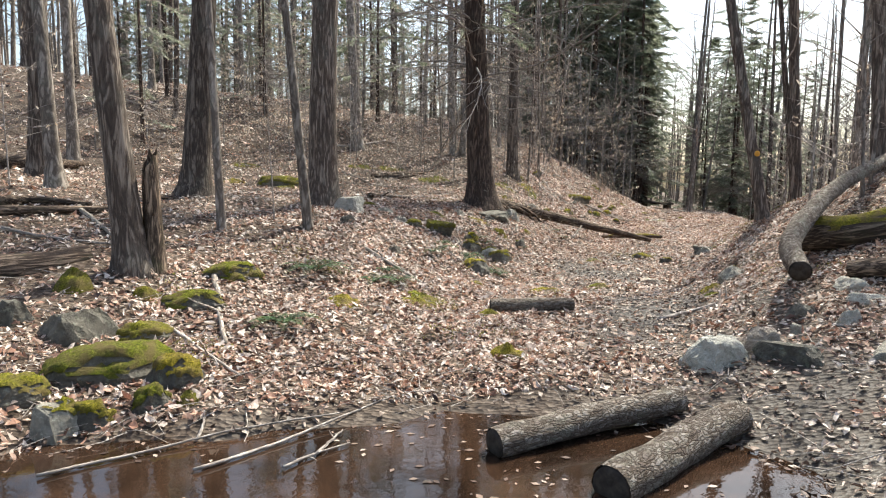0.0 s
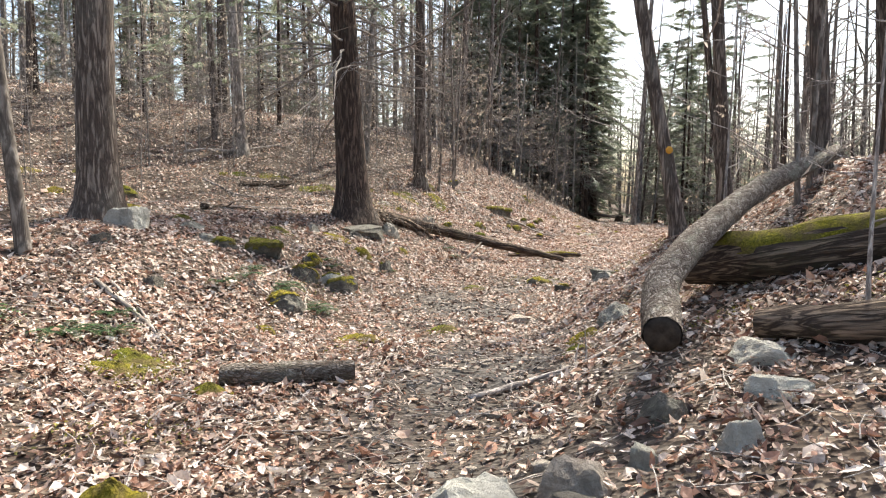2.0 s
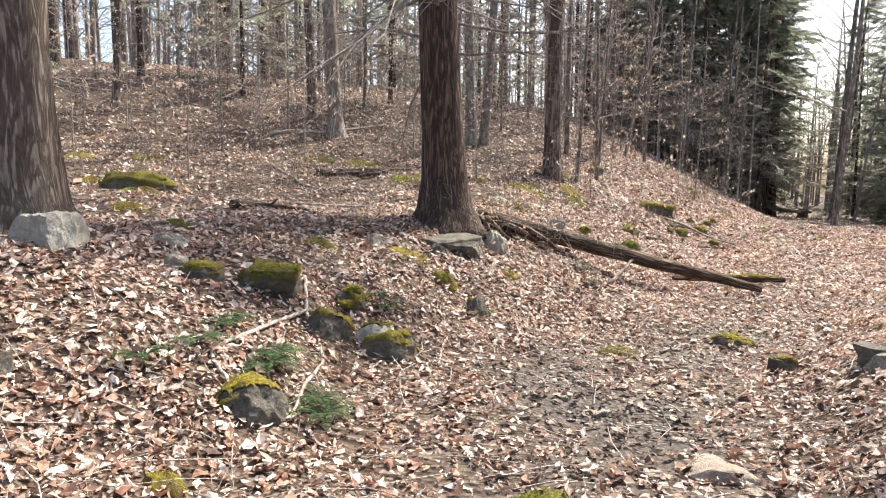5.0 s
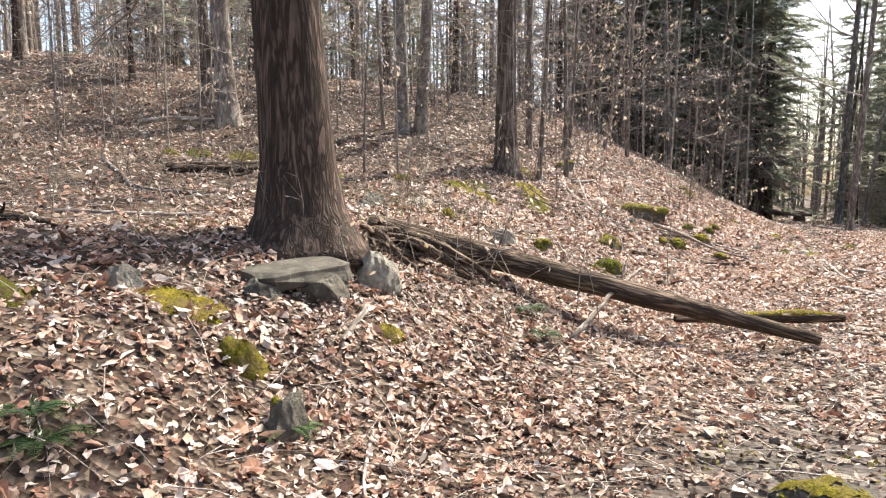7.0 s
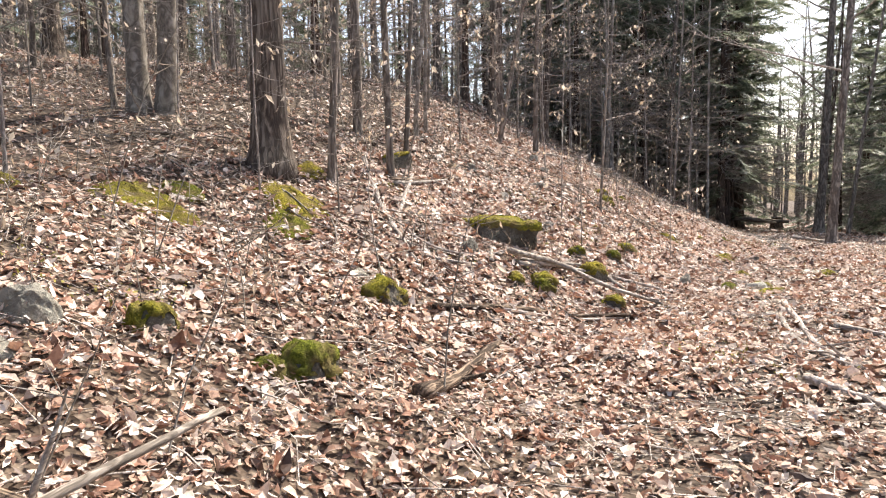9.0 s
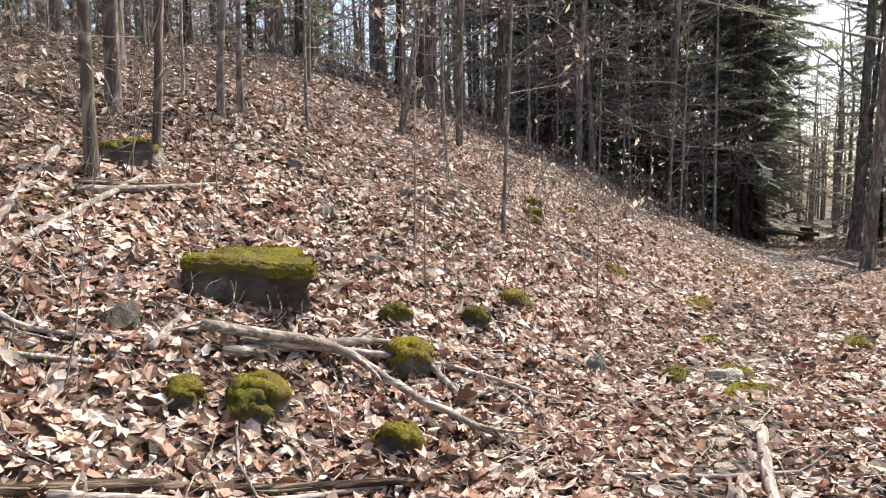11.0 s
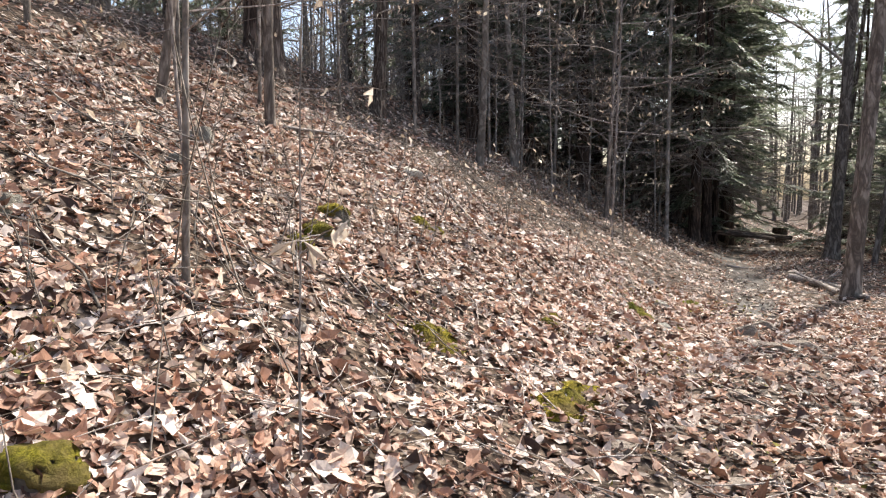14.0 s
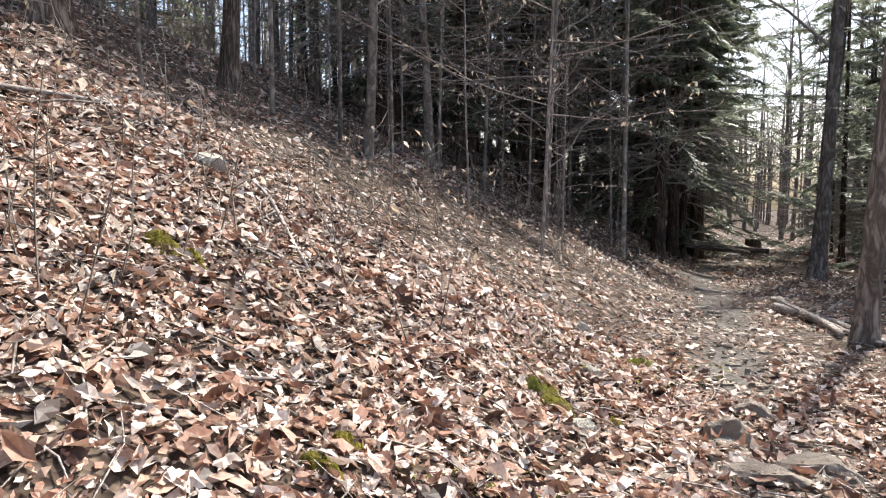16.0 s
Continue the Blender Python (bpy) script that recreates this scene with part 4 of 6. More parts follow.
for i in range(11):
    side = random.Random(900 + i)
    a, x, y = side.uniform(-2.9, 0.6), 1.5 + side.uniform(-0.2, 0.4), 16.2 + side.uniform(-0.2, 0.15)
    long = side.uniform(0.45, 1.0)
    branch(420 + i, side.uniform(0.018, 0.042), ROTTEN, "dead twisted root beside the fallen trunk", (x, y), (x + 0.5 * long * math.cos(a), y + 0.5 * long * math.sin(a)), (x + long * math.cos(a + 0.5), y + long * math.sin(a + 0.5)), lifts=[side.uniform(0.08, 0.2), side.uniform(0.05, 0.22), 0.0])
branch(404, 0.028, PEELED, "long bent bleached branch arching over leaves", (4.72, 21.33), (5.25, 21.75), (5.72, 21.64), (6.2, 21.45), lifts=[0.1, 0.08, 0.07, 0.02])

# ---- stones, moss cushions and ferns ----
rock(1, 2.29, 5.35, 0.48, 0.36, 0.26, ROCK_PALE, 0.0, "large rounded grey boulder with lichen at the brook", -15)
rock(2, 2.84, 5.12, 0.50, 0.39, 0.13, ROCK_DARK, 0.0, "angular dark grey rock beside the boulder", -26)
rock(3, 2.76, 5.44, 0.31, 0.25, 0.17, ROCK_TAN, 0.0, "rounded tan-grey rock at the muddy brook edge", -22)
rock(4, 3.30, 5.89, 0.29, 0.25, 0.12, ROCK_DARK, 0.0, "dark grey rock with a lit edge on leaves", -27)
rock(5, 3.08, 5.51, 0.14, 0.11, 0.09, ROCK, 0.0, "small grey rock on leaves", -26)
rock(6, 3.46, 5.46, 0.21, 0.17, 0.13, ROCK_PALE, 0.0, "pale angular rock on the leafy bank", -32)
rock(7, 3.79, 5.80, 0.28, 0.17, 0.08, ROCK_PALE, 0.0, "pale tilted slab of rock on the bank", -33)
rock(8, 4.01, 6.26, 0.34, 0.25, 0.10, ROCK_PALE, 0.0, "grey rock behind a pale slab", -32)
rock(9, 3.39, 4.83, 0.38, 0.31, 0.11, ROCK, 0.0, "flat greenish-grey rock on the leafy bank", -37)
rock(10, 4.07, 8.98, 0.37, 0.28, 0.19, ROCK, 0.0, "smooth pale grey stone beside the trail", -24)
rock(11, 4.71, 11.54, 0.38, 0.32, 0.11, ROCK, 0.0, "low grey stone beside the trail", -22)
rock(12, -2.48, 6.58, 0.55, 0.34, 0.16, ROCK_DARK, 0.58, "dark rock under a thick yellow moss cushion", 21)
rock(13, -2.40, 7.58, 0.63, 0.45, 0.16, ROCK_DARK, 0.58, "low flat rock covered with moss", 18)
rock(14, -2.65, 5.80, 0.46, 0.31, 0.13, ROCK_DARK, 0.58, "rounded rock capped with yellow-green moss", 25)
rock(15, -2.52, 5.06, 0.86, 0.63, 0.24, ROCK_DARK, 0.58, "long rock thickly covered in yellow moss", 26)
rock(16, -2.01, 4.91, 0.38, 0.28, 0.21, ROCK_DARK, 0.58, "dark rock with moss beside the water", 22)
rock(17, -3.14, 5.62, 0.71, 0.43, 0.26, ROCK_DARK, 0.0, "brown weathered rock among mossy stones", 29)
rock(18, -3.00, 4.46, 0.51, 0.33, 0.14, ROCK_DARK, 0.58, "big boulder with bright yellow moss", 34)
rock(19, -2.51, 4.26, 0.39, 0.26, 0.22, ROCK, 0.15, "grey split rock with green moss sides", 31)
rock(20, -2.03, 4.55, 0.24, 0.20, 0.13, ROCK_DARK, 0.58, "small mossy rock by the brook", 24)
moss_cushion(21, -1.79, 4.61, 0.18, 0.15, 0.06, "small cushion of moss at the water")
rock(22, -2.33, 4.33, 0.26, 0.17, 0.14, ROCK_DARK, 0.58, "small mossy stone beside the brook", 28)
moss_cushion(23, -2.98, 6.67, 0.25, 0.21, 0.11, "moss cushion on fallen leaves")
moss_cushion(24, -3.65, 6.54, 0.38, 0.25, 0.18, "moss cushion near the old tree")
rock(25, -3.77, 5.74, 0.35, 0.27, 0.22, ROCK_DARK, 0.0, "dark rock half hidden in leaves", 33)
moss_cushion(26, 0.64, 5.88, 0.31, 0.20, 0.12, "yellow-green moss cushion by the brook")
moss_cushion(27, -0.19, 8.23, 0.63, 0.38, 0.06, "flat moss patch on leaves")
moss_cushion(28, -1.08, 7.29, 0.37, 0.32, 0.06, "flat moss patch on leaves")
moss_cushion(29, -0.24, 8.01, 0.50, 0.33, 0.06, "bright moss mat on the forest floor")
moss_cushion(30, 0.60, 7.57, 0.29, 0.19, 0.06, "bright moss mat on the forest floor")
rock(31, 0.61, 10.48, 0.38, 0.32, 0.20, ROCK_DARK, 0.15, "round mossy stone among ferns", 18)
moss_cushion(32, 0.56, 9.62, 0.19, 0.17, 0.07, "small moss tuft among leaves")
moss_cushion(33, 1.55, 9.42, 0.51, 0.36, 0.06, "thin moss mat beside the muddy trail")
moss_cushion(34, 3.71, 8.90, 0.37, 0.33, 0.06, "thin moss mat beside the muddy trail")
moss_cushion(35, 3.49, 8.34, 0.24, 0.18, 0.06, "thin moss mat beside the muddy trail")
moss_cushion(36, 2.39, 9.89, 0.37, 0.30, 0.06, "thin moss mat beside the muddy trail")
rock(37, 3.35, 10.43, 0.47, 0.31, 0.06, ROCK_TAN, 0.0, "flat stone bedded in the trail", -8)
rock(38, 4.15, 13.34, 0.41, 0.35, 0.09, ROCK_DARK, 0.15, "low dark stone at the trail edge", -11)
rock(39, 4.79, 11.68, 0.45, 0.34, 0.11, ROCK_DARK, 0.0, "low dark grey stone beside the trail", -18)
rock(40, -0.68, 9.87, 0.24, 0.20, 0.12, ROCK_DARK, 0.0, "small dark stone on leaves", 32)
rock(41, -1.50, 11.40, 0.49, 0.41, 0.31, ROCK_PALE, 0.0, "pale angular rock at a tree foot", 31)
rock(42, -1.06, 12.22, 0.44, 0.30, 0.12, ROCK, 0.0, "grey stone with flat top on leaves", 25)
rock(43, -1.46, 10.44, 0.24, 0.16, 0.11, ROCK_DARK, 0.0, "small half-buried grey stone", 35)
rock(45, -0.46, 11.76, 0.34, 0.21, 0.12, ROCK_DARK, 0.58, "dark stone with moss cap", 37)
rock(46, -0.66, 11.74, 0.20, 0.13, 0.12, ROCK, 0.0, "grey stone among leaves", 39)
rock(47, 0.58, 11.91, 0.39, 0.26, 0.22, ROCK_DARK, 0.58, "dark blocky rock with mossy top", 25)
rock(48, 0.92, 12.12, 0.42, 0.34, 0.22, ROCK_PALE, 0.15, "pale blocky stone with some moss", 19)
rock(49, 1.10, 11.98, 0.47, 0.28, 0.21, ROCK_DARK, 0.58, "dark rock under a thick moss cushion", 18)
rock(50, 0.59, 12.51, 0.31, 0.24, 0.17, ROCK_DARK, 0.58, "mossy rock behind ferns", 22)
rock(51, 0.52, 10.53, 0.37, 0.26, 0.15, ROCK_DARK, 0.58, "round moss-covered rock beside ferns", 36)
rock(52, 0.68, 10.50, 0.30, 0.20, 0.09, ROCK, 0.0, "smooth grey rock beside a moss cushion", 34)
rock(53, 1.66, 13.37, 0.22, 0.18, 0.22, ROCK_DARK, 0.15, "greenish upright stone in leaves", 7)
moss_cushion(54, 1.29, 13.73, 0.28, 0.20, 0.11, "moss on a small buried stone")
rock(55, 0.40, 13.98, 0.23, 0.16, 0.14, ROCK, 0.0, "small grey stone on leaves", 19)
moss_cushion(56, 0.79, 14.01, 0.55, 0.41, 0.06, "moss mat on the leafy slope")
moss_cushion(57, -0.05, 13.51, 0.41, 0.33, 0.06, "moss mat on the leafy slope")
moss_cushion(58, -3.53, 15.49, 0.76, 0.47, 0.06, "long mossy lump on the terrace")
moss_cushion(59, -2.37, 13.61, 0.37, 0.34, 0.06, "moss mat on the terrace")
moss_cushion(60, -1.34, 12.88, 0.31, 0.18, 0.06, "moss mat on the terrace")
moss_cushion(61, -6.55, 18.09, 0.57, 0.47, 0.06, "moss mat on the terrace")
moss_cushion(62, -5.43, 18.63, 0.78, 0.66, 0.06, "moss mat on the terrace")
moss_cushion(63, -5.10, 16.55, 0.57, 0.35, 0.06, "moss mat on the terrace")
moss_cushion(64, -0.27, 18.69, 0.65, 0.54, 0.06, "moss mat on the terrace")
moss_cushion(65, -1.55, 19.97, 0.75, 0.54, 0.06, "moss mat on the terrace")
moss_cushion(66, -2.55, 19.55, 0.32, 0.25, 0.06, "moss tuft on the terrace")
moss_cushion(67, 1.03, 19.27, 0.39, 0.23, 0.06, "moss tuft on the bank")
rock(68, 4.15, 13.34, 0.36, 0.23, 0.05, ROCK_DARK, 0.8, "dark flat rock edge in the trail", -18)
rock(69, 4.32, 12.52, 0.24, 0.16, 0.12, ROCK_DARK, 0.15, "mossy stone in the wet trail", -23)
moss_cushion(70, 3.03, 12.90, 0.35, 0.31, 0.06, "yellow moss mat beside the trail")
rock(71, 2.47, 17.77, 0.30, 0.19, 0.18, ROCK, 0.0, "pale round rock on the leafy bank", 13)
rock(72, 2.52, 17.44, 0.26, 0.21, 0.07, ROCK, 0.0, "low grey rock on the leafy bank", 13)
rock(73, 0.88, 17.49, 0.25, 0.20, 0.07, ROCK_PALE, 0.0, "pale flat stone on leaves", 29)
rock(74, 0.93, 17.91, 0.30, 0.25, 0.16, ROCK_DARK, 0.0, "dark stone on the terrace", 27)
rock(75, 1.46, 18.37, 0.32, 0.22, 0.09, ROCK, 0.0, "low grey stone on leaves", 21)
moss_cushion(76, 2.10, 19.75, 0.53, 0.37, 0.06, "moss mat round a buried stump")
moss_cushion(77, 1.81, 18.21, 0.17, 0.13, 0.08, "moss tuft on the bank")
moss_cushion(78, 2.85, 20.36, 0.46, 0.38, 0.06, "moss mat on the steep bank")
moss_cushion(79, 3.58, 18.16, 0.26, 0.17, 0.06, "moss tuft on the bank")
moss_cushion(80, 1.92, 14.55, 0.21, 0.17, 0.06, "moss mat on leaves")
moss_cushion(81, -0.01, 18.90, 0.67, 0.56, 0.06, "mossy line of ground on the terrace")
moss_cushion(82, -2.24, 19.85, 0.40, 0.34, 0.06, "moss tuft on the terrace")
moss_cushion(83, -1.21, 20.06, 0.38, 0.23, 0.06, "moss tuft on the terrace")
moss_cushion(84, 1.78, 19.79, 0.69, 0.61, 0.06, "grassy moss mat on the bank")
moss_cushion(85, 1.97, 20.23, 0.44, 0.28, 0.06, "moss mat on the bank")
moss_cushion(86, 2.73, 20.79, 0.70, 0.49, 0.06, "moss mat below the ridged trunk")
rock(87, 2.92, 18.07, 0.23, 0.17, 0.13, ROCK_DARK, 0.8, "small mossy rock in leaves", 39)
rock(88, 3.70, 18.29, 0.32, 0.26, 0.17, ROCK_DARK, 0.8, "round rock with bright moss", 26)
rock(89, 3.82, 19.67, 0.33, 0.23, 0.18, ROCK_DARK, 0.8, "brownish mossy rock on the bank", 17)
rock(90, 4.34, 21.24, 0.26, 0.21, 0.13, ROCK_DARK, 0.0, "brown stone on the bank", 8)
rock(91, 5.03, 21.13, 0.24, 0.18, 0.13, ROCK_DARK, 0.8, "small round mossy stone", 1)
rock(92, 3.31, 22.78, 0.40, 0.27, 0.19, ROCK_DARK, 0.15, "dark stone with mossy top", 14)
moss_cushion(93, 2.63, 21.60, 0.34, 0.24, 0.06, "moss at a tree foot")
rock(94, 3.60, 19.79, 0.16, 0.10, 0.08, ROCK, 0.0, "grey stone on leaves", 19)
rock(95, 5.44, 22.37, 0.20, 0.13, 0.11, ROCK_DARK, 0.8, "round mossy stone in leaves", 18)
rock(96, 5.88, 22.80, 0.18, 0.12, 0.10, ROCK_DARK, 0.8, "round mossy stone in leaves", 11)
rock(97, 6.10, 23.36, 0.28, 0.22, 0.08, ROCK_DARK, 0.8, "low mossy stone in leaves", 6)
rock(98, 5.58, 22.04, 0.27, 0.23, 0.15, ROCK_DARK, 0.8, "mossy stone beside a bent branch", 18)
rock(99, 4.78, 21.04, 0.18, 0.12, 0.10, ROCK_DARK, 0.8, "round mossy stone under the block", 39)
rock(100, 5.04, 21.22, 0.29, 0.17, 0.16, ROCK_DARK, 0.8, "mossy stone under a bent branch", 33)
rock(101, 3.34, 22.92, 0.29, 0.25, 0.16, ROCK, 0.15, "grey rock with mossy top on the bank", 39)
moss_cushion(102, 7.23, 22.85, 0.24, 0.18, 0.08, "moss beside a white stone")
rock(103, 7.49, 22.90, 0.28, 0.20, 0.08, ROCK_PALE, 0.0, "white flat stone in leaves", -12)
moss_cushion(104, 7.61, 22.66, 0.39, 0.26, 0.06, "grassy moss beside a white stone")
rock(105, 5.71, 21.31, 0.23, 0.17, 0.10, ROCK_DARK, 0.8, "mossy stone in leaves", 20)
moss_cushion(106, 7.90, 25.33, 0.31, 0.26, 0.06, "moss mat on the trail side")
moss_cushion(107, 8.75, 23.88, 0.29, 0.21, 0.06, "moss mat on the trail")
moss_cushion(108, 3.23, 22.69, 0.18, 0.13, 0.08, "moss tuft on the bank")
rock(109, 4.12, 23.96, 0.16, 0.10, 0.09, ROCK, 0.0, "grey stone on the leafy slope", 37)
rock(110, 4.60, 23.51, 0.18, 0.15, 0.09, ROCK_PALE, 0.0, "pinkish pale stone on the slope", 36)
rock(111, 5.07, 24.42, 0.19, 0.11, 0.09, ROCK, 0.0, "grey stone on the slope", 25)
rock(112, 6.11, 26.34, 0.25, 0.18, 0.11, ROCK_DARK, 0.8, "small mossy stone on the slope", 8)
rock(113, 6.15, 25.90, 0.20, 0.16, 0.11, ROCK_DARK, 0.8, "small mossy stone on the slope", 9)
rock(114, 6.14, 25.55, 0.17, 0.11, 0.09, ROCK_DARK, 0.8, "small mossy stone on the slope", 9)
moss_cushion(115, 7.83, 25.20, 0.32, 0.26, 0.06, "yellowish moss mat near the trail")
moss_cushion(116, 7.64, 23.82, 0.22, 0.20, 0.06, "moss mat near the trail")
moss_cushion(117, 7.65, 23.01, 0.30, 0.24, 0.06, "moss mat near the trail")
rock(118, 6.70, 22.71, 0.13, 0.10, 0.13, ROCK, 0.0, "grey upright stone in leaves", 7)
rock(119, 5.63, 22.95, 0.10, 0.06, 0.06, ROCK, 0.0, "small greenish stone in leaves", 26)
rock(120, 5.13, 22.95, 0.15, 0.10, 0.06, ROCK, 0.0, "grey stone half under leaves", 34)
rock(121, 5.54, 23.72, 0.12, 0.08, 0.07, ROCK_DARK, 0.0, "dark stone on the slope", 23)
moss_cushion(122, 8.78, 24.05, 0.23, 0.20, 0.06, "moss mat on the trail")
rock(123, 8.61, 24.13, 0.30, 0.20, 0.05, ROCK_PALE, 0.0, "flat stone bedded in the trail", -22)
moss_cushion(124, 7.06, 25.41, 0.28, 0.21, 0.06, "moss mat in leaves")
moss_cushion(125, 7.79, 26.48, 0.14, 0.12, 0.06, "moss tuft in leaves")
moss_cushion(126, 7.77, 25.12, 0.36, 0.31, 0.06, "flat moss mat in leaves")
moss_cushion(127, 8.57, 27.77, 0.27, 0.24, 0.06, "moss mat near the trail")
rock(128, 5.00, 26.51, 0.25, 0.18, 0.14, ROCK, 0.0, "grey stone on the slope", 33)
rock(129, 5.17, 25.87, 0.16, 0.12, 0.10, ROCK, 0.0, "grey stone on the slope", 36)
rock(130, 6.24, 28.55, 0.29, 0.23, 0.11, ROCK_PALE, 0.0, "pale stone on the slope", 14)
rock(131, 9.15, 26.08, 0.15, 0.11, 0.03, ROCK_PALE, 0.0, "pale stone in the trail", -18)
rock(132, 9.46, 27.63, 0.23, 0.16, 0.04, ROCK, 0.0, "stone in the trail", -16)
rock(133, 8.28, 25.25, 0.11, 0.08, 0.07, ROCK_DARK, 0.0, "dark stump of rotten wood in leaves", -7)
moss_cushion(134, 7.75, 26.28, 0.16, 0.10, 0.07, "moss cushion in leaves")
moss_cushion(135, 8.52, 27.73, 0.19, 0.13, 0.08, "moss strip in leaves")
moss_cushion(136, 8.62, 27.67, 0.19, 0.17, 0.08, "moss strip in leaves")
rock(137, 8.70, 27.46, 0.22, 0.19, 0.06, ROCK_PALE, 0.0, "pale flat stone in leaves", -5)
rock(138, 8.88, 28.38, 0.15, 0.11, 0.07, ROCK_PALE, 0.0, "pale stone in leaves", -7)
rock(139, 8.92, 29.42, 0.14, 0.10, 0.07, ROCK_PALE, 0.0, "pale stone in leaves", -6)
rock(140, 9.79, 28.15, 0.20, 0.13, 0.08, ROCK_TAN, 0.0, "tan stone beside the trail", -19)
rock(141, 9.49, 27.71, 0.23, 0.15, 0.14, ROCK_TAN, 0.0, "tan pointed stone beside the trail", -17)
rock(142, 9.44, 27.20, 0.40, 0.27, 0.05, ROCK_TAN, 0.0, "flat tan slab bedded in the trail", -19)
rock(143, 9.84, 27.32, 0.42, 0.34, 0.06, ROCK_TAN, 0.0, "flat tan slab bedded in the trail", -25)
moss_cushion(144, 8.94, 27.84, 0.12, 0.10, 0.04, "moss tuft in leaves")
moss_cushion(145, 9.28, 28.94, 0.25, 0.18, 0.06, "moss mat in leaves")
moss_cushion(146, 6.61, 27.34, 0.21, 0.18, 0.09, "mossy lump on the slope")
moss_cushion(147, 6.76, 27.33, 0.15, 0.12, 0.07, "mossy lump on the slope")
fern(148, 0.04, 11.11, 0.16, "green fern fronds between mossy rocks")
fern(149, 0.07, 10.79, 0.19, "green fern fronds between mossy rocks")
fern(150, 0.49, 10.94, 0.22, "green fern fronds among leaf litter")
fern(151, 0.89, 10.86, 0.17, "green fern fronds among leaf litter")
fern(152, 0.77, 12.80, 0.15, "green fern beside a mossy rock")
fern(153, -1.53, 8.10, 0.36, "low green ferns on the leafy slope")
fern(154, -1.50, 6.29, 0.28, "low green ferns on the leafy slope")
fern(155, -0.82, 8.32, 0.27, "low green ferns on the leafy slope")
fern(156, 0.05, 11.27, 0.17, "green fern on the slope")
fern(157, 0.47, 11.09, 0.22, "green fern on the slope")
fern(158, 0.99, 10.69, 0.20, "green fern on the slope")
fern(159, -0.54, 8.56, 0.22, "dark green fern on the forest floor")
fern(160, -0.10, 10.41, 0.17, "dark green fern on the slope")
fern(161, -0.69, 8.97, 0.18, "dark green fern on the forest floor")
fern(162, 2.80, 15.88, 0.15, "low green fern in leaves")
fern(163, 2.93, 15.50, 0.15, "low green fern in leaves")
fern(164, 1.67, 13.39, 0.15, "dark glossy green plant in leaves")
fern(165, 0.88, 12.70, 0.15, "green fern in leaves")

rock(166, -3.84, 15.83, 1.0, 0.5, 0.26, ROCK_DARK, 0.75, "long dark rock with yellow moss on the terrace", 12)

# ---- fallen branches and sticks ----
branch(260, 0.055, ROTTEN, "short rotten log on the terrace leaves", (-1.51, 14.37), (-1.50, 14.85), (-1.25, 15.13))
branch(261, 0.05, ROTTEN, "rotten fallen branch behind the hemlock", (-1.76, 18.24), (-1.29, 18.61), (-0.68, 18.81))
branch(166, 0.033, PEELED, "short bleached branch lying on leaves", (-2.53, 7.41), (-2.24, 6.65), (-1.86, 5.68))
branch(167, 0.019, TWIG, "grey twig lying on leaves", (-2.55, 6.07), (-2.06, 5.55), (-1.56, 5.08))
branch(168, 0.011, TWIG, "long thin twig across the water", (-2.30, 3.64), (-1.85, 3.97), (-1.35, 4.30), (-0.71, 4.59))
branch(169, 0.011, TWIG, "long thin twig across the water", (-1.43, 3.73), (-1.01, 4.17), (-0.66, 4.57), (-0.16, 5.18))
branch(170, 0.010, TWIG, "thin twig in the water", (-0.92, 3.77), (-0.76, 3.97), (-0.57, 4.15))
branch(171, 0.011, TWIG, "thin twig in the water", (-0.76, 3.97), (-0.70, 4.18), (-0.65, 4.36))
branch(172, 0.011, TWIG, "thin twig at the water", (-1.58, 4.19), (-1.58, 4.32), (-1.62, 4.44))
branch(173, 0.022, TWIG, "thin grey branch on the forest floor", (-5.57, 8.39), (-4.85, 8.12), (-3.91, 7.96))
branch(174, 0.032, PEELED, "bleached branch leaning on leaves", (-5.19, 9.54), (-4.44, 8.68), (-3.89, 8.08))
branch(175, 0.069, ROTTEN, "fallen thin trunk on the forest floor", (-5.95, 8.96), (-5.40, 9.21), (-4.70, 9.67))
branch(176, 0.065, ROTTEN, "fallen thin trunk on the forest floor", (-6.36, 9.60), (-5.90, 9.79), (-5.08, 9.64))
branch(177, 0.155, ROTTEN, "mossy fallen trunk on the terrace", (-9.89, 15.02), (-8.87, 14.99), (-8.63, 16.14))
branch(178, 0.023, TWIG, "long curved grey branch beside the trail", (2.46, 7.26), (2.99, 7.63), (3.34, 7.66), (3.84, 7.73))
branch(179, 0.017, TWIG, "thin grey branch on leaves", (-0.96, 9.53), (-0.53, 9.17), (-0.14, 8.64))
branch(180, 0.026, PEELED, "bleached forked branch on leaves", (-1.07, 9.45), (-0.63, 9.15), (-0.36, 8.91), (-0.06, 8.66))
branch(181, 0.010, TWIG, "thin twig on leaves", (0.07, 7.78), (0.29, 7.74), (0.41, 7.83))
branch(182, 0.020, TWIG, "thin branch leaning on the bank", (4.52, 10.07), (4.93, 10.40), (5.47, 11.06))
branch(183, 0.013, TWIG, "thin branch on the bank", (4.94, 10.30), (4.73, 9.62), (4.49, 8.89))
branch(184, 0.019, PEELED, "long bent bleached branch over mossy rocks", (0.16, 12.50), (0.36, 12.02), (0.68, 11.54), (0.75, 10.97), (0.84, 10.51))
branch(185, 0.018, PEELED, "long bent bleached branch over ferns", (0.37, 12.05), (0.24, 11.26), (0.19, 10.77), (0.40, 10.57), (0.59, 10.35))
branch(186, 0.009, TWIG, "thin curved branch over ferns", (-0.02, 10.34), (0.02, 10.69), (0.10, 11.18))
